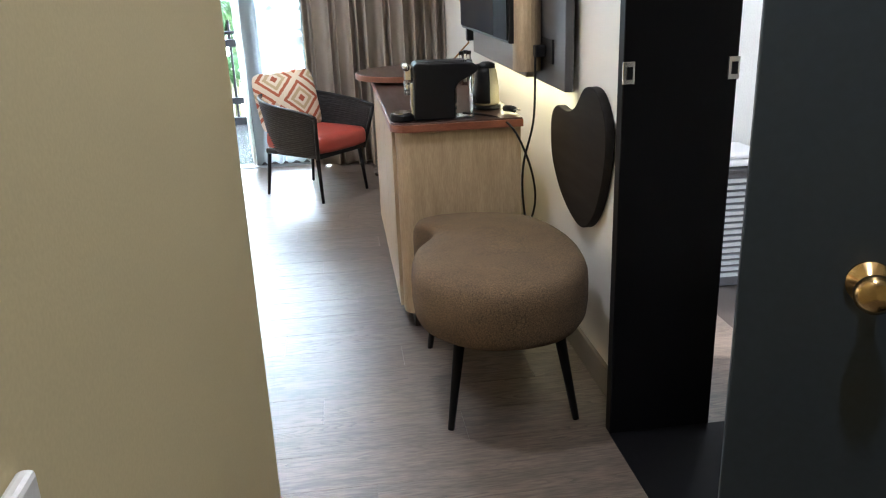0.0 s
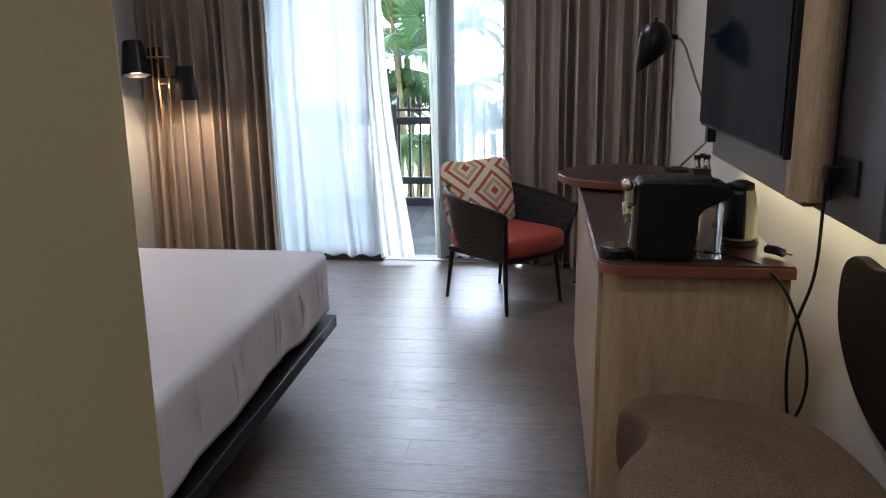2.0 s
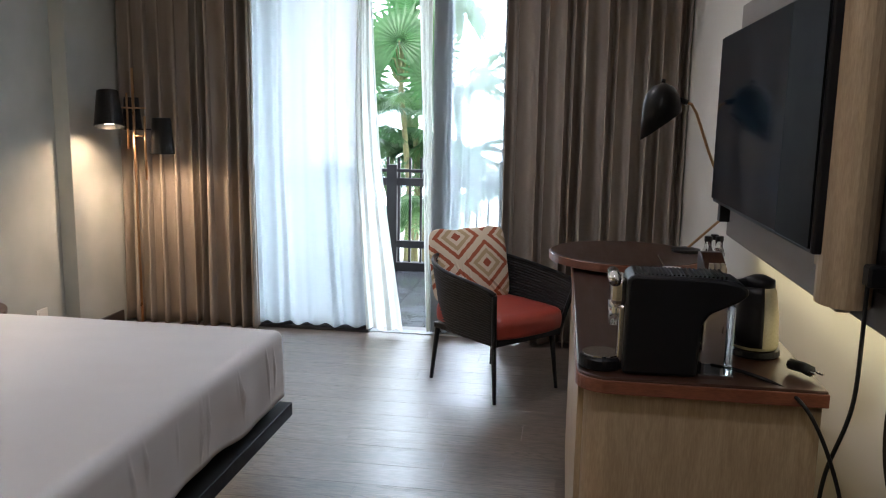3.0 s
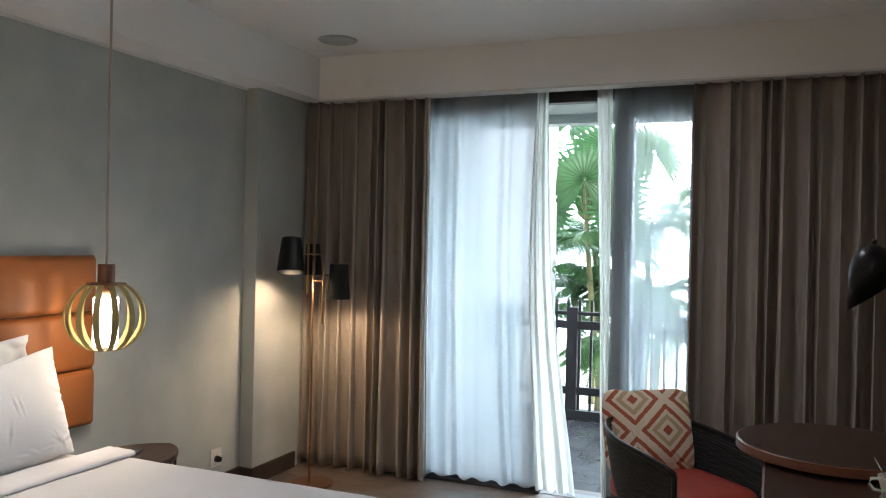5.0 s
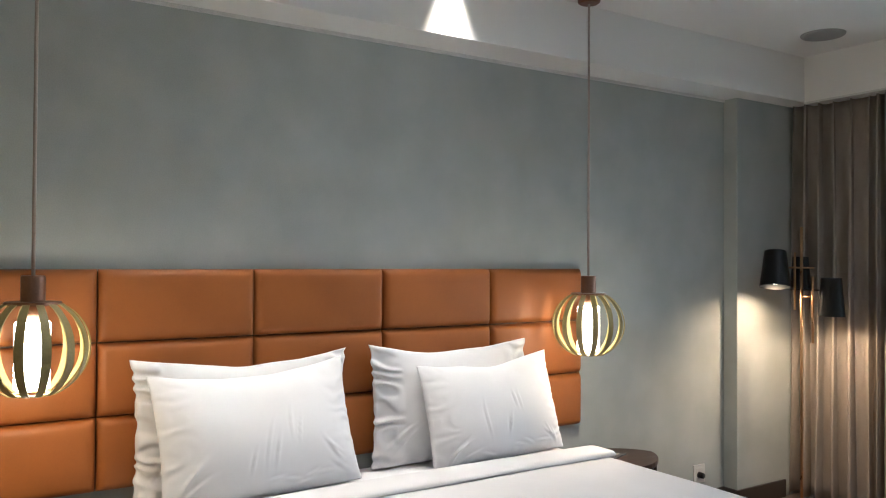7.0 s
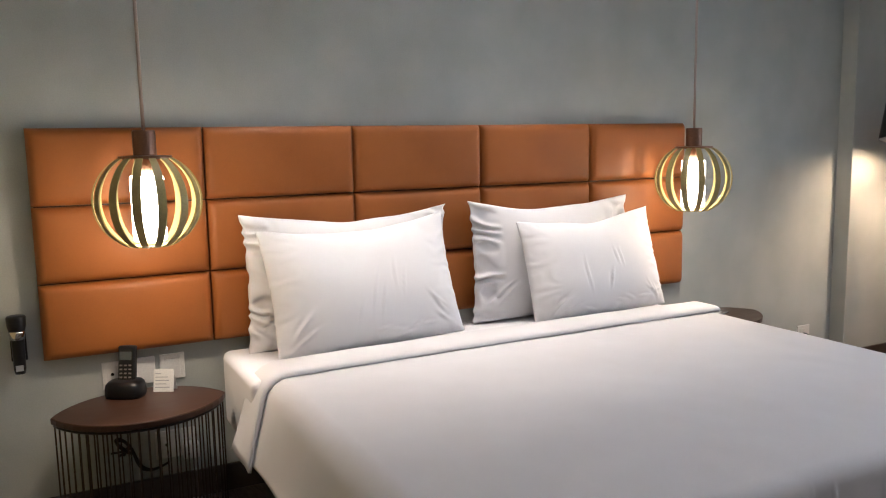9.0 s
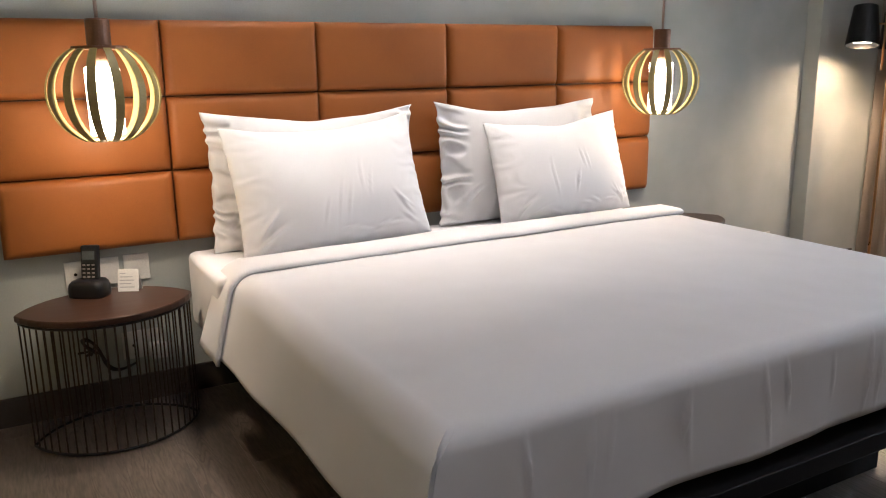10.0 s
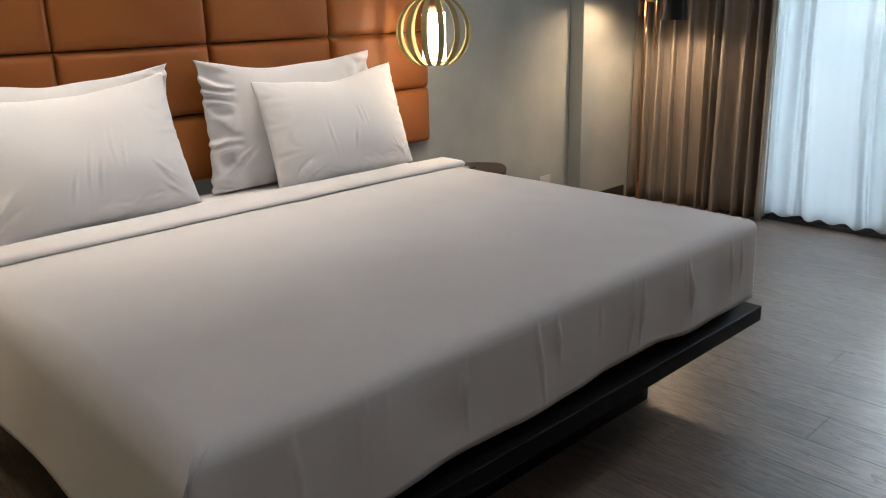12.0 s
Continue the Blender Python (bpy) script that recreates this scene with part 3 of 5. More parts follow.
def flap_point(x, v):
    """A point of the cover's long side, which hangs loose and flares outwards; v runs down to the hem."""
    u = (x - 0.57) / (BX1 - 0.032 - 0.57)
    long = 0.305 + 0.006 * math.sin(6 * u + 0.6) + 0.05 * (max(u - 0.8, 0) / 0.2) ** 2
    d, arc = v * long, 0.10
    full = radians(70 + 9 * max(u, 0) ** 0.8)
    r = arc / full
    a = min(d / r, full)
    out, down = r * math.sin(a), r * (1 - math.cos(a))
    if d > arc:
        out, down = out + (d - arc) * math.cos(full), down + (d - arc) * math.sin(full)
    out += 0.004 * math.sin(17 * u + 2 * v) * v * v
    x += 0.012 * v * u + 0.046 * min(v * 5, 1) * max(u, 0) ** 16
    return (x, BY0 - out, BZ - down + crumple(x, BY0 - out) * (1 - v) + 0.006 * v * noise.noise(Vector((x * 4, 5.0, v * 2))))


def flap_out(down):
    """How far the long side stands out at a depth below the top."""
    full = radians(79)
    r = 0.10 / full
    low = r * (1 - math.cos(full))
    if down < low:
        return r * math.sin(math.acos(1 - down / r))
    return r * math.sin(full) + (down - low) / math.tan(full)


def duvet():
    """The cover over the top, the near side, the foot and the far side."""
    nx, ny, r = 96, 420, 0.032
    x_head, lx, ly = 0.56, BX1 - r - 0.56, (BY1 - r) - BY0
    bm = bmesh.new()
    g = []
    for i in range(nx + 1):
        rowv = []
        for j in range(ny + 1):
            su, sv = i / nx, j / ny
            hang_foot = 0.285 + 0.012 * math.sin(7 * sv + 1.0) + 0.008 * math.sin(19 * sv)
            px, py = su * (lx + hang_foot), sv * (ly + 0.25)
            ox, zx = bend(px - lx, r)
            oy, zy = bend(py - ly, r)
            x, y = BX1 - r + ox, BY1 - r + oy
            z = BZ - max(zx, zy)
            if zx > 0 and zy > 0:
                k = min(zx, zy)
                y -= 0.10 * k
                x -= 0.15 * k
                z = max(z - 0.05 * k, 0.31)
            if zx > 0 and sv < 0.2:
                y -= max(flap_out(zx) - 0.024, 0) * (1 - sv / 0.2) ** 2
            z += crumple(x, y)
            if zx > r * 0.6 and zy <= 0.02:
                w = min((zx - r * 0.6) / 0.12, 1)
                x += w * 0.010 * noise.noise(Vector((y * 6.0, 0.4, 2.0)))
                for k in range(14):
                    cy = BY0 + 0.14 + 0.135 * k + 0.06 * math.sin(k * 2.7)
                    t = (y - cy - 0.02 * math.sin(8 * zx + k)) / 0.0055
                    x += w * 0.022 * math.exp(-t * t) * (0.62 + 0.38 * math.sin(k * 2.3 + 1)) * math.exp(-((zx - 0.09 - 0.03 * math.sin(3.1 * k)) / (0.065 + 0.035 * math.sin(1.7 * k))) ** 2)
            rowv.append(bm.verts.new((x, y, z)))
        g.append(rowv)
    for i in range(nx):
        for j in range(ny):
            bm.faces.new((g[i][j], g[i + 1][j], g[i + 1][j + 1], g[i][j + 1]))
    prev = None
    for i in range(nx + 1):
        x = g[i][0].co.x
        if x > BX1 - r + 0.001:
            break
        col = [g[i][0]] + [bm.verts.new(flap_point(x, k / 26)) for k in range(1, 27)]
        if prev:
            for k in range(26):
                bm.faces.new((prev[k], col[k], col[k + 1], prev[k + 1]))
        prev, last = col, i
    foot = [g[i][0] for i in range(last, nx + 1)]
    n = len(foot) - 1
    for m in range(n):
        b = round((m + 1) / n * 26)
        mid = bm.verts.new((foot[m + 1].co + prev[b].co) / 2 + Vector((-0.024, 0.012, 0)) * min((m + 1) / n * 3, 1))
        if m == 0:
            bm.faces.new((foot[0], foot[1], mid))
            bm.faces.new([foot[0], mid] + [prev[k] for k in range(b, 0, -1)])
        else:
            bm.faces.new((foot[m], foot[m + 1], mid, old))
            bm.faces.new([old, mid] + [prev[k] for k in range(b, a - 1, -1)])
        old, a = mid, b
    for line in (prev, foot):
        for p, q in zip(line, line[1:]):
            e = bm.edges.get((p, q))
            if e:
                e.smooth = False
    return bm


cover = part("bed_cover", duvet(), M_DIMLINEN, bed, "smooth white bed cover hanging over the sides", smooth=True, thick=0.010)


def fold_band():
    """The turned-back strip of the cover, hanging down the near side."""
    def fn(u, v):
        y_top0, y_top1 = BY0, BY1 - 0.02
        total = 0.325 + (y_top1 - y_top0) + 0.03
        d = u * total - 0.325
        wide = 0.17 + 0.02 * math.sin(3 * u)
        x = 0.41 + wide * v
        if d < 0:
            q = -d
            x += 0.30 * q * (0.55 + 0.45 * v)
            x, y, z = flap_point(x, q / 0.31)
            k = min(q / 0.08, 1)
            y -= 0.016 * k
            z += 0.013 - 0.006 * k
        else:
            y, z = y_top0 + d, BZ + 0.013
            x -= 0.03 * math.sin(d * 1.4)
        edge = min(v, 1 - v)
        z += 0.012 * math.sqrt(max(0.0, min(edge * 8, 1))) - 0.004
        return (x, y, z + 0.002 * noise.noise(Vector((x * 8, y * 8, 1))))
    return sheet(fn, 90, 14)


part("folded_edge", fold_band(), M_DIMLINEN, bed, "turned-back hem of the bed cover", smooth=True, thick=0.014)


def pillow(label, cy, w, h, d, x_base, z_base, lean, seed, turn=0.0, ruffle=0.003, ears=1.0, roll=0.0, soft=0.0):
    """A pillow standing on its long side, leaning back by lean degrees."""
    rnd = random.Random(seed)
    o = Vector((rnd.uniform(0, 50), rnd.uniform(0, 50), rnd.uniform(0, 50)))
    head = rnd.uniform(76, 104)
    # creases: middle, heading, half length, width, height
    folds = [(rnd.uniform(-0.35, 0.35), rnd.uniform(-0.45, 0.25), head + rnd.uniform(-14, 14),
              rnd.uniform(0.12, 0.30), rnd.uniform(0.012, 0.024), rnd.uniform(0.003, 0.0055)) for _ in range(5)]
    folds += [(sx * rnd.uniform(0.55, 0.8), rnd.uniform(-0.75, -0.4), 90 + sx * rnd.uniform(30, 60), rnd.uniform(0.12, 0.2),
               rnd.uniform(0.018, 0.03), rnd.uniform(0.005, 0.008)) for sx in (-1, -1, -1, 1, 1, 1)]
    folds += [(rnd.uniform(-0.6, 0.6), rnd.uniform(-0.9, -0.75), rnd.uniform(-25, 25), rnd.uniform(0.1, 0.2), 0.022, 0.005) for _ in range(5)]
    folds = [(p, q, math.cos(radians(t)), math.sin(radians(t)), ln, wd, ht) for p, q, t, ln, wd, ht in folds]

    def half(sign):
        def fn(u, v):
            a, b = 2 * u - 1, 2 * v - 1
            k = max(1 - abs(a) ** 2.4, 0) ** 0.68 * max(1 - abs(b) ** 2.4, 0) ** 0.6
            pinch = 1 - ears * 0.045 * (1 - abs(b) ** 2) * abs(a) ** 3
            pinch2 = 1 - ears * (0.05 if b > 0 else 0.015) * (1 - abs(a) ** 2) * abs(b) ** 3
            blunt = 1 - soft * (abs(a) * abs(b)) ** 5
            y, z = a * w / 2 * pinch * blunt, b * h / 2 * pinch2 * blunt
            wr = noise.noise(o + Vector((a * 1.3, b * 1.5, sign))) * 0.012 * k
            if sign > 0:
                for p, q, ct, st, ln, wd, ht in folds:
                    dx, dz = (a - p) * w / h, b - q
                    f, g = dx * ct + dz * st, -dx * st + dz * ct
                    g += 0.25 * f * f - 0.02
                    if abs(f) < 2.2 * ln and abs(g) < 5 * wd:
                        m = g / wd
                        wr += 1.25 * ht * math.exp(-(f / ln) ** 2) * (math.exp(-m * m) - 0.5 * math.exp(-((m - 1.6) ** 2)))
            side = max(abs(a) - 0.66, 0) / 0.34
            wv = math.sin(19 * b + 9 * noise.noise(o + Vector((a * 2.0, b * 2.5, 1))) + 2.5 * noise.noise(o + Vector((a * 6, b * 5, 2))))
            wr += ruffle * (abs(wv) ** 0.6 * (1 if wv > 0 else -0.6)) * side * (1 - 0.5 * side) * min(k * 6, 1)
            y += ruffle * 0.15 * wv * side * (1 if a > 0 else -1)
            wr += 0.3 * ruffle * math.sin(21 * a + 5 * noise.noise(o + Vector((a * 3, 0, 4)))) * max(-b - 0.7, 0) / 0.3 * min(k * 8, 1)
            sag = -0.035 * ears * (1 - abs(a) ** 1.5) * v ** 2 + 0.012 * noise.noise(o + Vector((a * 2.3, 0.5, 9))) * v ** 3
            bulge = (0.55 + 0.45 * (1 - v) ** 0.8) * k
            return (sign * (d / 2 * bulge) + wr * (k > 0.02), y, z + sag)
        return fn
    bm = sheet(half(1), 120, 90)
    b2 = sheet(half(-1), 120, 90)
    me = bpy.data.meshes.new("tmp")
    b2.to_mesh(me)
    b2.free()
    bm.from_mesh(me)
    edge = [vt for vt in bm.verts if vt.is_boundary]
    bmesh.ops.remove_doubles(bm, verts=edge, dist=0.0015)
    ob = part("pillow", bm, M_LINEN, smooth=True)
    tilt = Matrix.Rotation(radians(-lean), 4, "Y") @ Matrix.Rotation(radians(roll), 4, "X")
    ob.matrix_basis = Matrix.Translation((x_base, cy, z_base)) @ Matrix.Rotation(radians(turn), 4, "Z") @ tilt @ Matrix.Translation((0, 0, h / 2))
    return tagged(ob, label, "pillow", "pillows on the bed")


pillow("plump white pillow standing against the leather headboard", -1.865, 0.87, 0.535, 0.17, 0.165, BZ - 0.008, 3, 1, ruffle=0.030)
pillow("white pillow with creased front resting on another pillow", -1.83, 0.80, 0.515, 0.27, 0.325, BZ - 0.008, 17, 2, 2, ruffle=0.005, roll=2.5)
pillow("white pillow standing against the headboard near the floor lamp", -0.885, 0.86, 0.535, 0.17, 0.165, BZ - 0.008, 3, 3, ruffle=0.030)
pillow("smaller creased white pillow resting on another pillow", -0.72, 0.76, 0.475, 0.27, 0.315, BZ - 0.008, 15, 4, 2, ruffle=0.005, roll=2.0)

# ---- counter and round table top ----
desk = thing("minibar_counter", "light oak veneer counter with dark walnut top along the wall", "counter")
cx0, cx1, cy0, cy1, cz = 3.10, 3.62, -1.50, 0.10, 0.885


def rounded_outline(x0, x1, y0, y1, r, n=8):
    pts = [(x1, y0)]
    pts += [(x0 + r - r * math.sin(a), y0 + r - r * math.cos(a)) for a in (math.pi / 2 * k / n for k in range(n + 1))]
    pts += [(x0, y1), (x1, y1)]
    return pts


part("worktop", slab(rounded_outline(cx0, cx1, cy0, cy1, 0.07), cz - 0.035, cz), M_DARKTOP, desk, "dark walnut counter top", bevel=0.003)
part("edge_band", slab(rounded_outline(cx0 - 0.004, cx1 + 0.002, cy0 - 0.004, cy1, 0.072), cz - 0.036, cz - 0.006), M_REDEDGE, desk, "reddish walnut edge", bevel=0.002)
part("body", slab(rounded_outline(cx0 + 0.018, cx1 - 0.005, cy0 + 0.018, cy1 - 0.01, 0.06), 0.075, cz - 0.036), M_LAMINATE, desk, "light oak veneer body")
part("plinth", box(cx0 + 0.06, cx1 - 0.02, cy0 + 0.06, cy1 - 0.04, 0.0, 0.075), M_BOARD, desk)
for k in range(3):
    y0 = cy0 + 0.10 + k * 0.48
    part("door", box(cx0 + 0.004, cx0 + 0.019, y0, y0 + 0.472, 0.085, cz - 0.045), M_LAMINATE, desk, bevel=0.002)
table = thing("round_table", "round dark walnut table top at the end of the counter", "table")
part("tabletop", lathe([(0.0, 0.895), (0.293, 0.895), (0.303, 0.902), (0.303, 0.925), (0.298, 0.930), (0.0, 0.930)], 64, at=(3.312, -0.035, 0)), M_DARKTOP, table, "dark walnut round top", bevel=0.0)
part("rim", lathe([(0.301, 0.897), (0.305, 0.899), (0.305, 0.926), (0.301, 0.928), (0.301, 0.897)], 64, at=(3.312, -0.035, 0), caps=False), M_REDEDGE, table, "reddish walnut rim")
part("leg", rod((3.312, 0.18, 0), (3.312, 0.18, 0.895), 0.03, sides=16), M_BLACKMETAL, table)

# ---- television wall ----
tvpanel = thing("wall_cladding", "dark wall panel with grey board and rounded oak post", "wall panel")
part("back_board", box(3.712, 3.745, -1.765, -0.1, 1.01, 1.87), M_PANELDARK, tvpanel, "dark grey back board", bevel=0.004)
part("front_board", box(3.675, 3.711, -1.32, -0.06, 1.015, 1.866), M_PANELGREY, tvpanel, "grey-brown front board", bevel=0.006)
part("niche_board", box(3.668, 3.6745, -1.318, -1.16, 1.10, 1.62), M_LAMINATE, tvpanel, "oak veneer niche board", bevel=0.002)
# solid dark strip that stands in for the shade of the niche
part("painted_niche_shade", box(3.6685, 3.6745, -1.318, -1.10, 1.625, 1.735), M_PANELDARK, tvpanel, bevel=0.002)
post = [(3.66 + 0.055 * math.cos(a), -1.40 + 0.075 * math.sin(a)) for a in (2 * math.pi * k / 24 for k in range(24))]
part("post", slab(post, 1.055, 1.872), M_LAMINATE, tvpanel, "rounded oak veneer post", smooth=False)
tv = thing("television", "flat black television on a wall bracket, switched off", "television")
part("body", box(3.585, 3.625, -1.41, -0.235, 1.16, 1.735), M_PLASTIC, tv, bevel=0.006)
part("screen", box(3.579, 3.584, -1.125, -0.243, 1.175, 1.727), M_SCREEN, tv, "glossy black screen coloured blue like its reflection")
# matt black strip in the screen's plane, painted in for a dark reflection
part("dark_reflection_band", box(3.579, 3.584, -1.402, -1.126, 1.172, 1.727), material("painted_dark_reflection", (0.004, 0.004, 0.004), 0.6, spec=0.08, bump=0.0), tv, "dark reflection on the screen, built as a matt black strip")
part("sensor_box", box(3.60, 3.635, -0.31, -0.265, 1.095, 1.158), M_PLASTIC, tv, bevel=0.003)
part("back_cover", box(3.625, 3.668, -1.33, -0.30, 1.19, 1.68), M_PLASTIC, tv, bevel=0.015)
part("bracket", box(3.667, 3.675, -1.0, -0.6, 1.3, 1.6), M_BLACKMETAL, tv)


def bean(points, n=10):
    """A smooth closed line through a few corner points."""
    out, k = [], len(points)
    for i in range(k):
        p = [Vector(points[(i + o) % k]) for o in (-1, 0, 1, 2)]
        for s in range(n):
            f = s / n
            q = 0.5 * (2 * p[1] + (p[2] - p[0]) * f + (2 * p[0] - 5 * p[1] + 4 * p[2] - p[3]) * f * f + (3 * p[1] - p[0] - 3 * p[2] + p[3]) * f ** 3)
            out.append((q.x, q.y))
    return out


def loft(outline, levels, centre):
    """Stacks the outline, scaled towards its centre, at (scale, height) levels."""
    bm = bmesh.new()
    c = Vector(centre)
    rings = []
    for s, z in levels:
        rings.append([bm.verts.new((*(c + (Vector(p) - c) * s), z)) for p in outline])
    n = len(outline)
    for a, b in zip(rings, rings[1:]):
        for k in range(n):
            bm.faces.new((a[k], a[(k + 1) % n], b[(k + 1) % n], b[k]))
    bm.faces.new(rings[0][::-1])
    bm.faces.new(rings[-1])
    return bm


# ---- armchair ----
def armchair():
    c = thing("armchair", "charcoal woven armchair with slim black legs and red seat", "chair", where=(2.71, 1.01, 0), turn=-43.0)

    def plan(t, grow):
        """The shell's line from the one arm's front end round the back to the other's."""
        d, w = 0.27 + grow, 0.245 + grow
        pts = [(d, -w), (-0.10, -w), (-d * 0.98, -w * 0.62), (-d * 1.02, 0), (-d * 0.98, w * 0.62), (-0.10, w), (d, w)]
        k = t * (len(pts) - 1)
        i = min(int(k), len(pts) - 2)
        f = k - i
        p = [Vector((*pts[min(max(i + o, 0), len(pts) - 1)], 0)) for o in (-1, 0, 1, 2)]
        q = 0.5 * (2 * p[1] + (p[2] - p[0]) * f + (2 * p[0] - 5 * p[1] + 4 * p[2] - p[3]) * f * f + (3 * p[1] - p[0] - 3 * p[2] + p[3]) * f ** 3)
        return q.x, q.y

    def top(t):
        return 0.575 + 0.105 * math.sin(math.pi * t) ** 0.8

    rows = 22
    for k in range(rows):
        v = k / (rows - 1)
        pts = []
        for i in range(49):
            t = i / 48
            x, y = plan(t, -0.012 + 0.055 * v)
            pts.append((x, y, 0.315 + (top(t) - 0.315) * v + 0.0015 * (-1) ** (i + k)))
        part("woven_rope", tube(pts, 0.0095, 6), M_WEAVE, c, smooth=True)
    pts = []
    for i in range(49):
        x, y = plan(i / 48, 0.045)
        pts.append((x, y, top(i / 48) + 0.012))
    part("arm_rail", tube(pts, 0.013, 8), M_BLACKMETAL, c, smooth=True)
    for t in (0.0, 1.0):
        x0, y0 = plan(t, -0.012)
        x1, y1 = plan(t, 0.045)
        part("arm_post", tube([(x0, y0, 0.30), ((x0 + x1) / 2, (y0 + y1) / 2, 0.45), (x1, y1, top(t) + 0.01)], 0.013, 8), M_BLACKMETAL, c, smooth=True)
    bm = box(-0.24, 0.27, -0.235, 0.235, 0.30, 0.335)
    part("seat_frame", bm, M_BLACKMETAL, c, bevel=0.008)
    edge = bean([(-0.235, -0.15), (-0.19, -0.232), (0.22, -0.238), (0.30, -0.17), (0.315, 0.0), (0.30, 0.18), (0.22, 0.25), (-0.19, 0.245), (-0.235, 0.15)], 6)
    bm = loft(edge, [(0.93, 0.337), (0.985, 0.345), (1.0, 0.37), (1.0, 0.405), (0.985, 0.432), (0.94, 0.447), (0.8, 0.456), (0.4, 0.462), (0.1, 0.463)], (0.03, 0.0))
    part("seat_cushion", bm, M_RED, c, "red upholstered seat cushion", smooth=True)
    for sx in (-1, 1):
        for sy in (-1, 1):
            part("leg", rod((sx * 0.23, sy * 0.21, 0.31), (sx * 0.265, sy * 0.225, 0.0), 0.015, 0.010, 12), M_BLACKMETAL, c, smooth=True)
    return c


armchair()


def diamond_cloth():
    m = material("diamond_cushion_cloth", (0.66, 0.56, 0.43), 0.9, fine=500, bump=0.4)
    nt, n = m.node_tree, m.node_tree.nodes
    p = n["Principled BSDF"]
    tc, sep = n.new("ShaderNodeTexCoord"), n.new("ShaderNodeSeparateXYZ")
    nz, wob = n.new("ShaderNodeTexNoise"), n.new("ShaderNodeVectorMath")
    nz.inputs["Scale"].default_value = 60
    nt.links.new(tc.outputs["Object"], nz.inputs["Vector"])
    wob.operation = "MULTIPLY_ADD"
    wob.inputs[1].default_value = (0.012, 0.012, 0.012)
    nt.links.new(nz.outputs["Color"], wob.inputs[0])
    nt.links.new(tc.outputs["Object"], wob.inputs[2])
    nt.links.new(wob.outputs[0], sep.inputs[0])

    def op(kind, a, b=None):
        q = n.new("ShaderNodeMath")
        q.operation = kind
        for k, s in enumerate((a, b)):
            if s is None:
                continue
            if isinstance(s, (int, float)):
                q.inputs[k].default_value = s
            else:
                nt.links.new(s, q.inputs[k])
        return q.outputs[0]
    u, v = op("MULTIPLY", sep.outputs["Y"], 1 / 0.32), op("MULTIPLY", sep.outputs["Z"], 1 / 0.32)
    sides = []
    for k in (op("ADD", u, v), op("SUBTRACT", u, v)):
        sides.append(op("ABSOLUTE", op("SUBTRACT", op("FRACT", op("ADD", k, 10.2)), 0.5)))
    d = op("MAXIMUM", *sides)
    ramp = n.new("ShaderNodeValToRGB")
    ramp.color_ramp.interpolation = "CONSTANT"
    e = ramp.color_ramp.elements
    bands = ((0.0, (0.34, 0.085, 0.04)), (0.085, (0.66, 0.56, 0.43)), (0.17, (0.44, 0.33, 0.19)), (0.26, (0.66, 0.56, 0.43)), (0.33, (0.36, 0.10, 0.045)), (0.42, (0.66, 0.56, 0.43)))
    for k, (at, col) in enumerate(bands):
        el = e[k] if k < 2 else e.new(at)
        el.position, el.color = at, (*col, 1)
    nt.links.new(d, ramp.inputs["Fac"])
    nt.links.new(ramp.outputs["Color"], p.inputs["Base Color"])
    return m


cush = pillow("square cushion with rust and cream nested diamonds on the armchair", 0, 0.45, 0.42, 0.16, 0, 0, 0, 9, ears=0.1, soft=0.09)
cush.name = "throw_cushion"
cush.data.materials[0] = diamond_cloth()
cush["category"] = "cushion"
del cush["group"]
cush.matrix_basis = Matrix.Translation((2.575, 1.135, 0.435)) @ Matrix.Rotation(radians(-70), 4, "Z") @ Matrix.Rotation(radians(-18), 4, "Y") @ Matrix.Rotation(radians(3), 4, "X") @ Matrix.Translation((0, 0, 0.205))


# ---- bean-shaped stool and wall board ----
stool = thing("stool", "bean-shaped stool in brown tweed on slim black legs", "stool")
so = bean([(3.15, -1.64), (3.20, -1.80), (3.11, -2.00), (3.12, -2.26), (3.28, -2.43), (3.52, -2.42), (3.67, -2.22), (3.69, -1.92), (3.60, -1.64), (3.38, -1.545), (3.22, -1.555)])
sc = (3.42, -2.0)
part("seat", loft(so, [(0.90, 0.335), (0.95, 0.34), (0.985, 0.36), (1.0, 0.40), (1.0, 0.46), (0.99, 0.495), (0.965, 0.515), (0.93, 0.532), (0.85, 0.543), (0.6, 0.553), (0.2, 0.556)], sc), M_STOOL, stool, "padded brown tweed seat", smooth=True)
part("seat_base", loft(so, [(0.80, 0.318), (0.80, 0.335)], sc), M_BLACKWOOD, stool)
for (ax, ay), (bx, by) in (((3.24, -2.23), (3.19, -2.285)), ((3.56, -2.24), (3.612, -2.30)), ((3.24, -1.70), (3.195, -1.66)), ((3.53, -1.72), (3.58, -1.68))):
    part("leg", rod((ax, ay, 0.33), (bx, by, 0.0), 0.020, 0.011, 14), M_BLACKWOOD, stool, smooth=True)
board = thing("wall_board", "dark brown bean-shaped board mounted on the cream wall", "wall board")
bo = bean([(-1.495, 0.87), (-1.515, 0.72), (-1.67, 0.595), (-1.90, 0.545), (-2.05, 0.63), (-2.14, 0.80), (-2.145, 0.95), (-2.05, 1.045), (-1.92, 1.045), (-1.81, 0.965), (-1.70, 0.935), (-1.57, 0.935)])
bm = slab(bo, 0.0, 0.032)
bm.transform(Matrix(((0, 0, -1, XR - 0.002), (1, 0, 0, 0), (0, 1, 0, 0), (0, 0, 0, 1))))
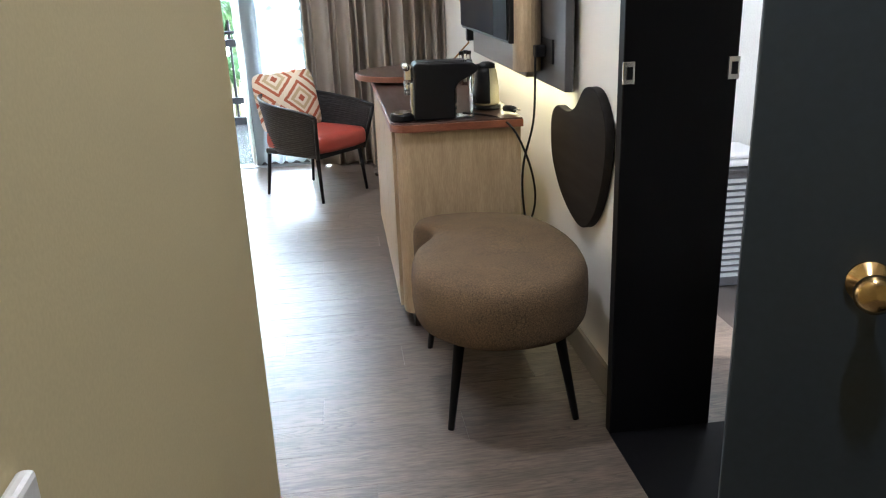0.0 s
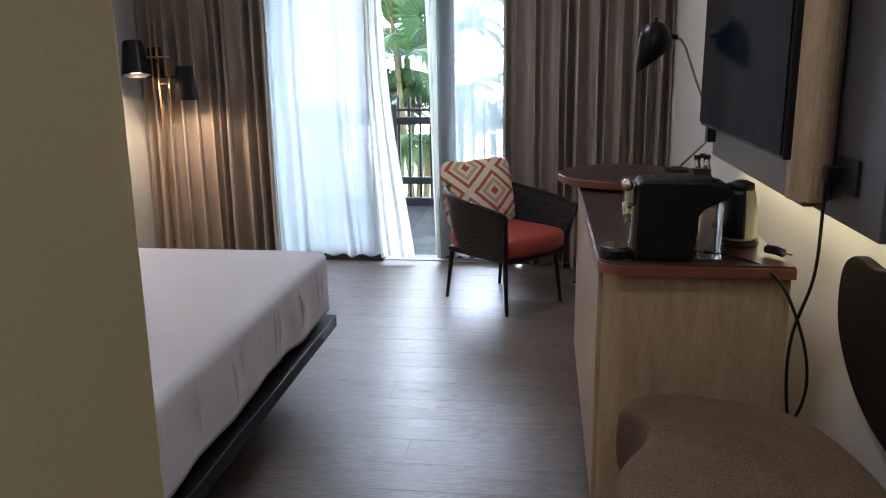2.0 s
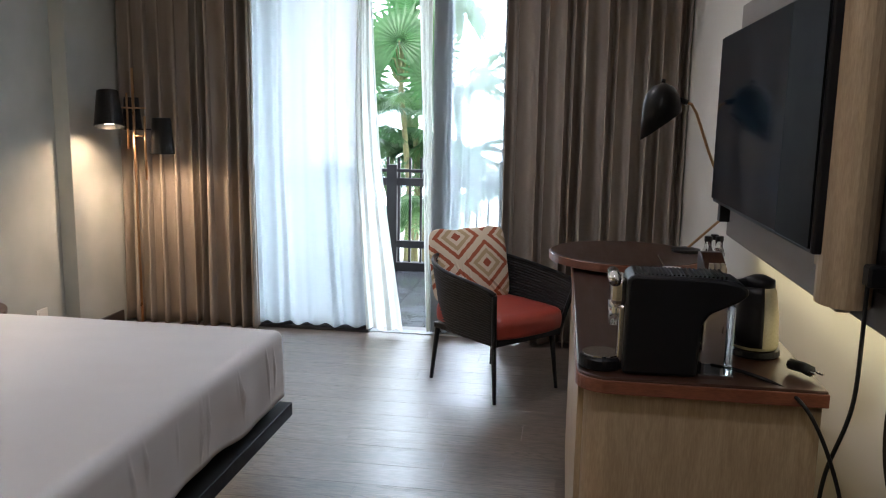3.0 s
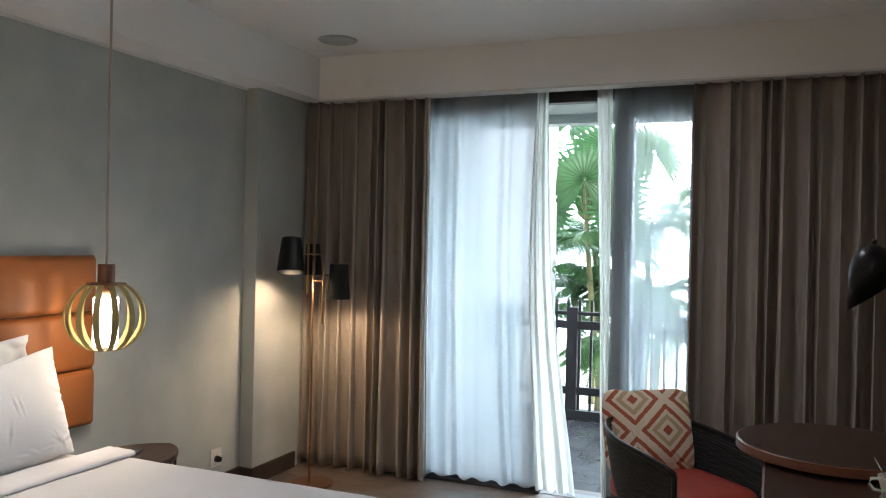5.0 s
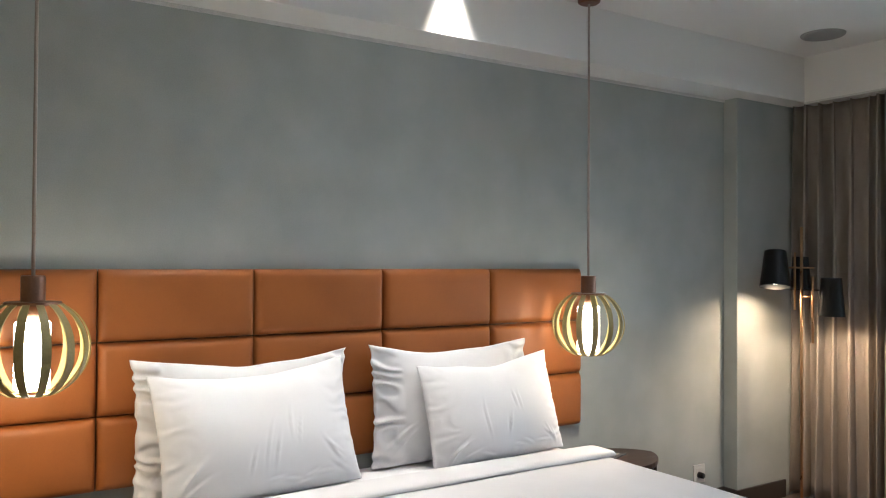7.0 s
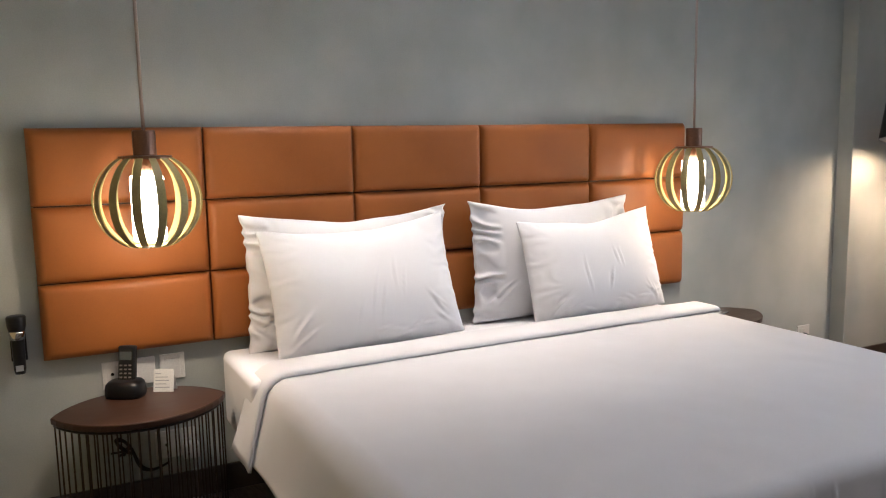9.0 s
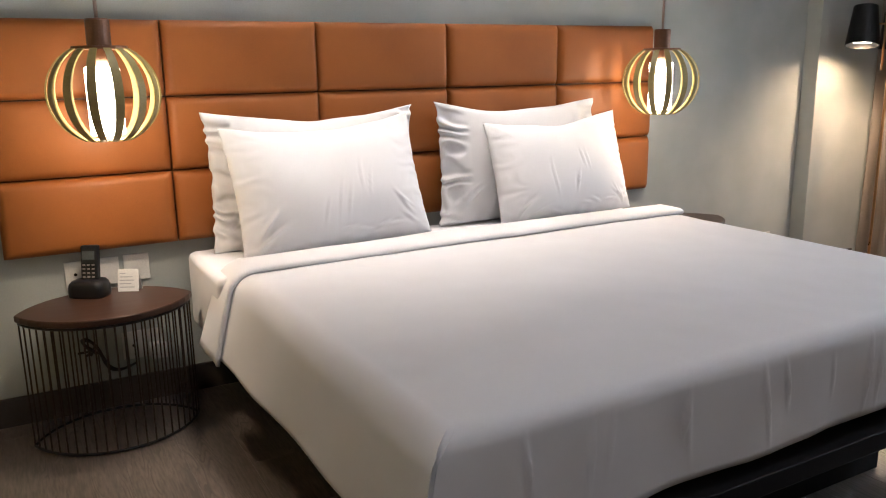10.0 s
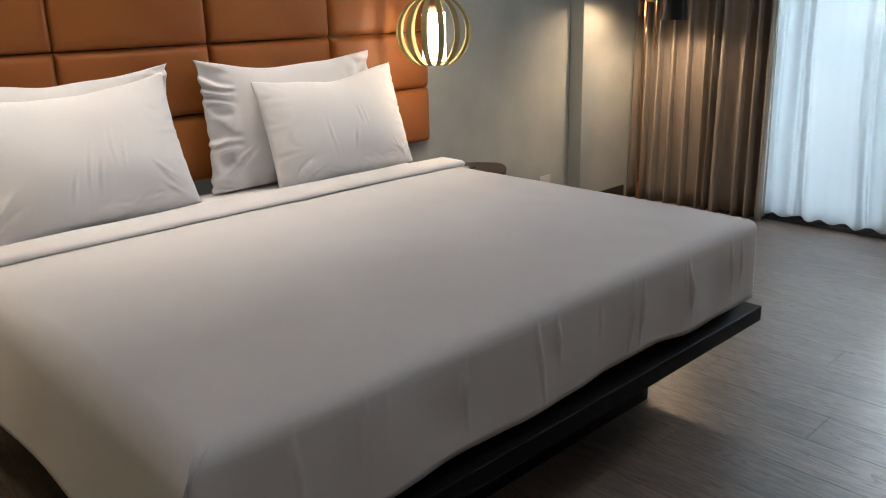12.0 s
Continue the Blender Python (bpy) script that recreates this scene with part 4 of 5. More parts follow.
part("panel", bm, material("dark_walnut_board", (0.011, 0.009, 0.008), 0.55, spec=0.12, scale=5, fine=60, bump=0.1, stretch=(1, 1, 6)), board, bevel=0.004)

# ---- things on the counter ----
CZ = cz
coffee = thing("coffee_machine", "black capsule coffee machine with chrome head and clear tank", "coffee machine")
prof = [(3.195, CZ + 0.004), (3.355, CZ + 0.004), (3.36, CZ + 0.12), (3.375, CZ + 0.145), (3.435, CZ + 0.175), (3.452, CZ + 0.19), (3.45, CZ + 0.205), (3.43, CZ + 0.217), (3.37, CZ + 0.224), (3.21, CZ + 0.226), (3.198, CZ + 0.215)]
bm = slab(prof, 0.0, 0.12)
bm.transform(Matrix(((1, 0, 0, 0), (0, 0, 1, -1.475), (0, 1, 0, 0), (0, 0, 0, 1))))
part("body", bm, M_PLASTIC, coffee, bevel=0.008)
for k in range(22):
    x = 3.213 + 0.009 * k
    part("vent_rib", box(x, x + 0.0045, -1.462, -1.368, CZ + 0.221, CZ + 0.2275), M_PLASTIC, coffee)
part("head", box(3.165, 3.20, -1.455, -1.375, CZ + 0.15, CZ + 0.215), M_CHROME, coffee, "chrome brewing head", bevel=0.012)
part("lever", rod((3.172, -1.465, CZ + 0.21), (3.172, -1.365, CZ + 0.21), 0.014, sides=14), M_CHROME, coffee, smooth=True)
part("spout", rod((3.178, -1.415, CZ + 0.10), (3.178, -1.415, CZ + 0.155), 0.012, 0.016, 12), M_CHROME, coffee, smooth=True)
part("column", box(3.185, 3.20, -1.445, -1.385, CZ + 0.02, CZ + 0.15), M_CHROME, coffee, bevel=0.004)
part("drip_tray", lathe([(0.046, CZ + 0.001), (0.05, CZ + 0.005), (0.05, CZ + 0.024), (0.046, CZ + 0.030), (0.0, CZ + 0.030)], 28, at=(3.152, -1.415, 0)), M_PLASTIC, coffee, smooth=False)
part("drip_grid", lathe([(0.043, CZ + 0.0305), (0.043, CZ + 0.034), (0.0, CZ + 0.034)], 28, at=(3.152, -1.415, 0)), M_CHROME, coffee)
bm = box(3.362, 3.430, -1.465, -1.365, CZ + 0.004, CZ + 0.165)
part("water_tank", bm, M_WATER, coffee, "clear plastic water tank", bevel=0.008)
part("tank_base", box(3.36, 3.432, -1.467, -1.363, CZ + 0.001, CZ + 0.010), M_CHROME, coffee)

kettle = thing("kettle", "black and cream electric kettle on its base", "kettle", where=(3.525, -1.24, CZ))
kettle.scale = (0.80, 0.80, 0.95)
part("power_base", lathe([(0.07, 0.001), (0.075, 0.006), (0.072, 0.018), (0.0, 0.02)], 28), M_PLASTIC, kettle, smooth=False)
part("jug", lathe([(0.0, 0.021), (0.064, 0.021), (0.068, 0.03), (0.064, 0.10), (0.052, 0.165), (0.045, 0.18), (0.0, 0.18)], 32), material("cream_kettle_enamel", (0.66, 0.60, 0.38), 0.25), kettle, "cream enamelled jug", smooth=True)
part("lid", lathe([(0.047, 0.178), (0.045, 0.195), (0.02, 0.205), (0.0, 0.206)], 24), M_PLASTIC, kettle, smooth=True)
part("handle", tube([(-0.045, -0.02, 0.185), (-0.085, -0.035, 0.18), (-0.10, -0.042, 0.14), (-0.095, -0.04, 0.07), (-0.07, -0.03, 0.035)], 0.015, 10), M_PLASTIC, kettle, smooth=True)
part("shell", sheet(lambda u, v: (0.070 * math.cos(2.5 + 2.3 * u) * (1 - 0.25 * v * v), 0.070 * math.sin(2.5 + 2.3 * u) * (1 - 0.25 * v * v), 0.03 + 0.15 * v), 14, 8), M_PLASTIC, kettle, smooth=True, thick=0.004)
plug = thing("power_plug", "loose black power plug lying on the counter", "plug", where=(3.575, -1.37, CZ))
part("plug_body", tube([(0, 0, 0.018), (0.02, -0.03, 0.02), (0.03, -0.05, 0.018)], 0.013, 8), M_PLASTIC, plug, smooth=True)
for o in (-0.008, 0.008):
    part("pin", rod((0.03 + o, -0.05, 0.018), (0.042 + o, -0.07, 0.018), 0.003), M_CHROME, plug)


def cup(x, y, turn):
    c = thing("coffee_cup", "small white cup on the counter", "cup", "cups on the counter", where=(x, y, CZ), turn=turn)
    part("bowl", lathe([(0.0, 0.003), (0.022, 0.002), (0.026, 0.006), (0.038, 0.05), (0.040, 0.062), (0.037, 0.062), (0.034, 0.05), (0.022, 0.01), (0.0, 0.008)], 28), M_WHITEPLASTIC, c, smooth=True)
    part("handle", tube([(-0.036, 0, 0.052), (-0.056, 0, 0.050), (-0.060, 0, 0.034), (-0.048, 0, 0.020), (-0.03, 0, 0.018)], 0.0045, 8), M_WHITEPLASTIC, c, smooth=True)


cup(3.43, -0.455, 0)
cup(3.445, -0.56, 10)
cup(3.255, -1.17, 150)
sp = thing("teaspoon", "steel teaspoon standing in a cup", "spoon")
part("handle", rod((3.425, -0.455, CZ + 0.03), (3.385, -0.425, CZ + 0.10), 0.002), M_CHROME, sp)
tray = thing("tea_box", "dark wooden sloping tea box with pale sachets", "box", where=(3.572, -0.40, CZ), turn=8)
tray.scale = (0.62, 0.72, 0.85)
bm = slab([(-0.075, 0.0), (0.055, 0.0), (0.055, 0.075), (-0.03, 0.13), (-0.075, 0.13)], -0.06, 0.06)
bm.transform(Matrix(((0, 0, 1, 0), (-1, 0, 0, 0), (0, 1, 0, 0.001), (0, 0, 0, 1))))
part("box_body", bm, M_DARKTOP, tray, bevel=0.004)
for k in range(3):
    part("sachet", box(-0.045 + 0.032 * k, -0.02 + 0.032 * k, -0.075, -0.057, 0.02, 0.10), M_PANELGREY, tray, "pale paper sachet", bevel=0.002)
for k, (bx, by) in enumerate(((3.615, -0.275), (3.625, -0.315), (3.585, -0.325))):
    b = thing("glass_bottle", "small clear bottle with dark cap on the counter", "bottle", "bottles on the counter", where=(bx - 0.02, by, CZ))
    part("bottle_body", lathe([(0.0, 0.002), (0.02, 0.002), (0.021, 0.10), (0.012, 0.125), (0.011, 0.142), (0.0, 0.142)], 20), M_WATER, b, smooth=True)
    part("cap", lathe([(0.013, 0.142), (0.014, 0.145), (0.014, 0.158), (0.012, 0.16), (0.0, 0.16)], 18), M_PLASTIC, b, smooth=False)

# ---- desk lamp on the round table ----
dl = thing("desk_lamp", "black dome desk lamp on a bent copper arm", "lamp")
part("base", lathe([(0.055, 0.931), (0.055, 0.943), (0.02, 0.95), (0.0, 0.95)], 28, at=(3.545, 0.03, 0)), M_BLACKMETAL, dl)
part("arm", tube([(3.545, 0.03, 0.94), (3.66, 0.015, 1.06), (3.655, 0.0, 1.20), (3.60, 0.0, 1.33), (3.545, 0.0, 1.475), (3.525, 0.0, 1.508), (3.50, 0.0, 1.52), (3.47, 0.0, 1.525)], 0.0055, 8), M_BRASS, dl, "thin copper arm", smooth=True)
bm = lathe([(0.004, 0.105), (0.012, 0.10), (0.04, 0.088), (0.062, 0.06), (0.073, 0.02), (0.076, -0.06), (0.073, -0.06), (0.069, 0.02), (0.055, 0.058), (0.0, 0.09)], 32, caps=False)
for v in bm.verts:
    if v.co.z < -0.05:
        v.co.z += 0.75 * v.co.x
bm.transform(Matrix.Translation((3.415, 0.0, 1.485)))
part("shade", bm, M_BLACKMETAL, dl, "black metal dome shade", smooth=True)
part("finial", rod((3.415, 0, 1.588), (3.415, 0, 1.602), 0.008, sides=12), M_BLACKMETAL, dl, smooth=True)
part("joint", rod((3.475, 0, 1.525), (3.51, 0, 1.515), 0.011, sides=10), M_BLACKMETAL, dl, smooth=True)

# ---- cables and socket by the counter ----
sk = thing("wall_socket", "black double socket with a plug on the dark panel", "socket", where=(3.711, -1.545, 1.14))
part("plate", box(-0.008, 0.001, -0.075, 0.075, -0.045, 0.045), M_PLASTIC, sk, bevel=0.003)
part("plug", box(-0.05, -0.008, 0.01, 0.05, -0.025, 0.02), M_PLASTIC, sk, bevel=0.006)


def cable(name, pts, label):
    cu = bpy.data.curves.new(name, "CURVE")
    cu.dimensions, cu.bevel_depth, cu.bevel_resolution, cu.resolution_u = "3D", 0.0045, 2, 8
    s = cu.splines.new("NURBS")
    s.points.add(len(pts) - 1)
    for p, q in zip(s.points, pts):
        p.co = (*q, 1)
    s.use_endpoint_u, s.order_u = True, 4
    cu.materials.append(M_PLASTIC)
    return tagged(new(name, cu), label, "cable")


cable("kettle_cable", [(3.665, -1.52, 1.125), (3.66, -1.535, 0.98), (3.655, -1.56, 0.86), (3.615, -1.53, 0.74), (3.605, -1.53, 0.60), (3.62, -1.53, 0.48), (3.63, -1.53, 0.43)], "black cable hanging from the socket beside the counter")
cable("machine_cable", [(3.40, -1.37, 0.895), (3.47, -1.42, 0.892), (3.54, -1.49, 0.89), (3.585, -1.53, 0.84), (3.625, -1.55, 0.74), (3.66, -1.56, 0.62), (3.66, -1.55, 0.51), (3.63, -1.535, 0.44)], "black cable hanging over the end of the counter")


# ---- floor lamp ----
fl = thing("floor_lamp", "brass floor lamp with two black cone shades by the curtain", "lamp")
part("base", lathe([(0.13, 0.0), (0.135, 0.006), (0.132, 0.016), (0.02, 0.022), (0.0, 0.022)], 36, at=(0.43, 1.42, 0)), M_COPPER, fl, "copper disc base")
part("pole", rod((0.425, 1.39, 0.015), (0.425, 1.39, 1.71), 0.0085, sides=12), M_BRASS, fl, smooth=True)
part("pole", rod((0.49, 1.40, 1.03), (0.49, 1.40, 1.42), 0.0075, sides=12), M_BRASS, fl, smooth=True)
part("pole", rod((0.395, 1.37, 1.22), (0.395, 1.37, 1.56), 0.0065, sides=12), M_BRASS, fl, smooth=True)
part("arm", rod((0.30, 1.315, 1.47), (0.50, 1.40, 1.47), 0.005, sides=8), M_BRASS, fl, smooth=True)
part("arm", rod((0.425, 1.39, 1.34), (0.585, 1.43, 1.34), 0.005, sides=8), M_BLACKMETAL, fl, smooth=True)
part("clamp", rod((0.42, 1.39, 1.30), (0.495, 1.40, 1.30), 0.007, sides=8), M_BRASS, fl, smooth=True)
for x, y, z, h, r0, r1 in ((0.314, 1.30, 1.353, 0.215, 0.088, 0.062), (0.585, 1.43, 1.192, 0.218, 0.073, 0.056)):
    s = part("shade", lathe([(r0, z), (r1, z + h), (r1 - 0.004, z + h + 0.003), (0.0, z + h + 0.003), (0.0, z + h - 0.004), (r1 - 0.004, z + h - 0.004), (r0 - 0.004, z)], 36, caps=False), M_BLACKMETAL, fl, "black metal cone shade")
    if z > 1.3:
        tip = Vector((0, 0, -1)).rotation_difference(Vector((0.53 * 0.21, -0.85 * 0.21, -0.978)).normalized()).to_matrix().to_4x4()
    else:
        tip = Matrix.Identity(4)
    s.matrix_basis = Matrix.Translation((x, y, z + h / 2)) @ tip @ Matrix.Translation((0, 0, -z - h / 2))
    part("diffuser", lathe([(0.0, z + 0.030), (r0 - 0.008, z + 0.030), (r0 - 0.008, z + 0.033), (0.0, z + 0.033)], 30), M_DISC, s, "glowing diffuser")
    b = part("bulb", lathe([(0.0, 0.055), (0.022, 0.06), (0.026, 0.08), (0.014, 0.11), (0.013, 0.13), (0.0, 0.13)], 18), M_SPOT if z > 1.3 else M_BULB, s, "lit bulb", smooth=True)
    b.location = (0, 0, z + 0.035)
part("shade_back", lathe([(0.06, 1.335), (0.045, 1.535), (0.0, 1.538), (0.0, 1.535), (0.042, 1.532), (0.056, 1.335)], 28, at=(0.368, 1.468, 0), caps=False), M_BLACKMETAL, fl, "black metal cone shade behind the pole")


# ---- pendant lamps ----
def pendant():
    p = thing("pendant_lamp", "round slatted olive-gold pendant lamp, lit, hanging beside the bed", "pendant lamp", "pendant lamps")
    part("canopy", lathe([(0.0, 2.765), (0.045, 2.767), (0.055, 2.775), (0.056, 2.8), (0.0, 2.8)], 28), M_COPPER, p)
    part("cord", rod((0, 0, 1.43), (0, 0, 2.77), 0.006, sides=8), material("pinkish_metal_rod", (0.50, 0.42, 0.37), 0.35, metal=0.6), p, "slim metal rod", smooth=True)
    part("cap", lathe([(0.0, 1.345), (0.036, 1.345), (0.037, 1.35), (0.037, 1.425), (0.034, 1.43), (0.0, 1.43)], 28), M_COPPER, p, "copper-brown cap", smooth=False)
    part("top_ring", lathe([(0.03, 1.338), (0.085, 1.335), (0.085, 1.345), (0.03, 1.347), (0.03, 1.338)], 32, caps=False), M_COPPER, p)
    part("bottom_ring", lathe([(0.05, 1.044), (0.066, 1.044), (0.066, 1.049), (0.05, 1.049), (0.05, 1.044)], 28, caps=False), M_CAGE, p)
    part("glass_cylinder", lathe([(0.0, 1.062), (0.050, 1.062), (0.054, 1.067), (0.054, 1.274), (0.050, 1.28), (0.0, 1.28)], 28), M_BULB, p, "glowing white glass cylinder", smooth=False)
    part("stem", rod((0, 0, 1.28), (0, 0, 1.345), 0.022, sides=14), M_COPPER, p, smooth=True)
    cz0, rx, rz = 1.195, 0.172, 0.165
    bm = bmesh.new()
    n, w, t = 16, 0.0138, 0.0028
    loops = []
    for i in range(n + 1):
        a = radians(-66) + (radians(60) + radians(66)) * i / n
        r, z = rx * math.cos(a), cz0 + rz * math.sin(a)
        ww = w * (0.55 + 0.45 * math.cos(a))
        loops.append([bm.verts.new((r + dr, dy, z)) for dr, dy in ((-t, -ww), (t, -ww), (t, ww), (-t, ww))])
    for a, b in zip(loops, loops[1:]):
        for k in range(4):
            bm.faces.new((a[k], a[(k + 1) % 4], b[(k + 1) % 4], b[k]))
    bm.faces.new(loops[0][::-1])
    bm.faces.new(loops[-1])
    slat = part("slat", bm, M_CAGE, p)
    for k in range(1, 14):
        s = new("slat", slat.data)
        s.parent = p
        s.rotation_euler = (0, 0, 2 * math.pi * k / 14)
    return p


pd = pendant()
pd.matrix_basis = pose(0.34, -2.642, 0.014, 0, 0, 8)
copy_thing(pd, pose(0.34, -0.22, 0, 0, 0, 20))


# ---- nightstands ----
def vesica(half, wide, n=18):
    r = (half ** 2 + wide ** 2) / (2 * wide)
    a = math.asin(half / r)
    right = [(r * math.cos(-a + 2 * a * k / n) - (r - wide), r * math.sin(-a + 2 * a * k / n)) for k in range(n + 1)]
    return right + [(-x, y) for x, y in right[::-1][1:-1]]


def nightstand():
    t = thing("nightstand", "leaf-shaped walnut nightstand on a cage of dark wires", "nightstand", "nightstands")
    bm = slab(vesica(0.292, 0.205), 0.462, 0.485)
    part("tabletop", bm, M_DARKTOP, t, "dark walnut leaf-shaped top", bevel=0.004)
    ring = vesica(0.28, 0.193, 22)
    for z, nm in ((0.455, "upper_ring"), (0.008, "lower_ring")):
        part(nm, tube([(x, y, z) for x, y in ring + ring[:1]], 0.005, 6), M_BLACKMETAL, t, smooth=True)
    w = part("wire", rod((0, 0, 0.006), (0, 0, 0.46), 0.0032, sides=6), M_WIRE, t)
    for k, (x, y) in enumerate(ring):
        o = w if k == 0 else new("wire", w.data)
        o.parent = t
        o.location = (x, y, 0)
    return t


ns = nightstand()
ns.matrix_basis = pose(0.245, -2.70, 0)
copy_thing(ns, pose(0.235, 0.045, 0))
ph = thing("cordless_phone", "black cordless phone standing in its cradle on the nightstand", "phone", where=(0.105, -2.735, 0.486), turn=-30)
ph.scale = (1.3, 1.3, 1.03)
part("cradle", loft(bean([(-0.03, -0.04), (0.035, -0.045), (0.04, 0.045), (-0.03, 0.04)], 5), [(1.0, 0), (1.03, 0.008), (1.02, 0.03), (0.96, 0.046), (0.84, 0.054), (0.6, 0.057)], (0, 0)), M_PLASTIC, ph, smooth=True)
bm = box(-0.012, 0.012, -0.024, 0.024, 0.03, 0.175)
hs = part("handset", bm, M_PLASTIC, ph, bevel=0.006)
hs.rotation_euler = (0, radians(-8), 0)
part("screen", box(0.0125, 0.0135, -0.017, 0.017, 0.125, 0.155), material("phone_screen", (0.08, 0.09, 0.09), 0.2), hs)
for r in range(4):
    for c in range(3):
        part("key", box(0.0122, 0.0150, -0.0165 + c * 0.013, -0.0095 + c * 0.013, 0.062 + r * 0.014, 0.067 + r * 0.014), M_PANELGREY, hs)
card = thing("table_card", "small white folded card with printed lines on the nightstand", "card", where=(0.135, -2.612, 0.486), turn=-28)
card.scale = (1.05, 1.05, 1.05)
bm = box(-0.001, 0.001, -0.036, 0.036, 0.0, 0.078)
cd = part("card_front", bm, M_WHITEPLASTIC, card)
cd.rotation_euler = (0, radians(-14), 0)
cb = part("card_back", box(-0.001, 0.001, -0.036, 0.036, 0.0, 0.078), M_WHITEPLASTIC, card)
cb.location, cb.rotation_euler = (-0.038, 0, 0), (0, radians(14), 0)
for k, w in enumerate((0.02, 0.045, 0.05, 0.04, 0.052)):
    part("printed_line", box(0.0011, 0.0016, -0.03, -0.03 + w, 0.062 - k * 0.012, 0.065 - k * 0.012), M_GREYPLASTER, cd)
pad = thing("note_pad", "dark note pad with a pen on the nightstand", "note pad", where=(0.20, 0.08, 0.486), turn=20)
part("pad", box(-0.05, 0.05, -0.07, 0.07, 0, 0.008), material("grey_pad", (0.10, 0.10, 0.11), 0.6), pad, bevel=0.001)
part("label_strip", box(-0.03, 0.03, -0.03, 0.03, 0.0081, 0.0095), M_GREYPLASTER, pad)


def plate(y0, y1, z0, z1, label, holes=()):
    s = thing("wall_plate", label, "socket", "wall plates")
    part("plate", box(0.0005, 0.010, y0, y1, z0, z1), M_WHITEPLASTIC, s, bevel=0.002)
    part("rocker", box(0.010, 0.0125, y0 + 0.018, y1 - 0.018, z0 + 0.018, z1 - 0.018), M_WHITEPLASTIC, s, bevel=0.001)
    for y, z in holes:
        part("hole", rod((0.0122, y, z), (0.0135, y, z), 0.006, sides=10), M_PLASTIC, s)
    return s


plate(-2.81, -2.715, 0.487, 0.592, "white socket plate on the grey wall below the headboard", ((-2.775, 0.545), (-2.75, 0.545)))
plate(-2.713, -2.622, 0.492, 0.594, "white blank plate on the grey wall below the headboard")
plate(-2.605, -2.513, 0.495, 0.595, "white switch plate on the grey wall below the headboard")
plate(-2.64, -2.545, 0.18, 0.29, "white socket plate behind the nightstand wires", ((-2.60, 0.235),))
plate(-2.543, -2.49, 0.20, 0.29, "white data socket behind the nightstand wires")
s = plate(0.945, 1.045, 0.165, 0.275, "white socket plate with black plug near the pillar", ())
part("plug", rod((0.012, 0.99, 0.215), (0.045, 0.99, 0.215), 0.02, 0.016, 14), M_PLASTIC, s, "black plug", smooth=True)
ad = thing("power_adapter", "white power adapter plugged in behind the nightstand", "adapter", where=(0.012, -2.515, 0.21))
part("adapter_body", box(0, 0.05, -0.03, 0.03, -0.03, 0.03), M_WHITEPLASTIC, ad, bevel=0.004)
rn = random.Random(5)
for k in range(3):
    o = rn.uniform(0, 6)
    cable("phone_cable", [(0.04 + 0.02 * math.sin(o + i), -2.76 + 0.05 * math.cos(i * 2.1 + o), 0.27 + 0.045 * math.sin(i * 1.7 + o)) for i in range(8)] + [(0.05, -2.70, 0.13), (0.03, -2.60, 0.17)], "bundled black cable behind the nightstand")
fh = thing("wall_torch", "black emergency torch in its wall holder beside the headboard", "torch", where=(0.0, -3.075, 0.60))
part("holder", box(0.0005, 0.012, -0.026, 0.026, 0.04, 0.17), M_PLASTIC, fh, bevel=0.003)
part("torch_body", lathe([(0.0, 0.0), (0.017, 0.002), (0.02, 0.02), (0.021, 0.11), (0.025, 0.15), (0.031, 0.175), (0.032, 0.205), (0.028, 0.21), (0.0, 0.21)], 24, at=(0.042, 0, 0)), M_PLASTIC, fh, smooth=True)
part("band", lathe([(0.0235, 0.125), (0.0275, 0.15), (0.028, 0.155), (0.022, 0.158)], 24, at=(0.042, 0, 0)), M_CHROME, fh, "silver band", smooth=True)
part("sticker", box(0.062, 0.0655, -0.012, 0.012, 0.015, 0.035), M_GREYPLASTER, fh)

# ---- ceiling fittings ----
sp = thing("ceiling_speaker", "round grey-white ceiling speaker grille", "speaker", where=(0.60, 1.33, ZC))
part("grille", lathe([(0.0, -0.012), (0.10, -0.012), (0.115, -0.008), (0.12, 0.0), (0.0, 0.0)], 36), material("speaker_mesh", (0.42, 0.41, 0.39), 0.7, fine=700, bump=0.3), sp)
for sy in (-0.97, -1.95):
    d = thing("ceiling_spotlight", "small recessed ceiling spotlight, lit, beside the beam", "spotlight", "ceiling spotlights", where=(0.29, sy, ZC))
    part("ring", lathe([(0.030, -0.004), (0.044, -0.004), (0.045, 0.0), (0.030, 0.0), (0.030, -0.004)], 28, caps=False), M_WHITEPLASTIC, d)
# unseen rings, added where the fill lamps and bed spots hang
for dx, dy in ((2.4, 0.5), (1.6, -1.0), (2.75, -2.3), (3.3, -4.0), (0.75, -0.97), (0.75, -1.95)):
    d = thing("ceiling_downlight", "small white ceiling ring, unseen, added over a lamp", "downlight", "ceiling downlights", where=(dx, dy, ZC))
    part("ring", lathe([(0.052, -0.004), (0.065, -0.004), (0.066, 0.0), (0.052, 0.0), (0.052, -0.004)], 28, caps=False), M_WHITEPLASTIC, d)

# ---- the niche by the entrance ----
jamb = tagged(part("door_frame", box(3.69, 4.025, -2.415, -2.371, 0, 2.2), M_BLACKWOOD, bevel=0.003), "black wooden door frame beside the cream wall", "door frame", kind="structure")
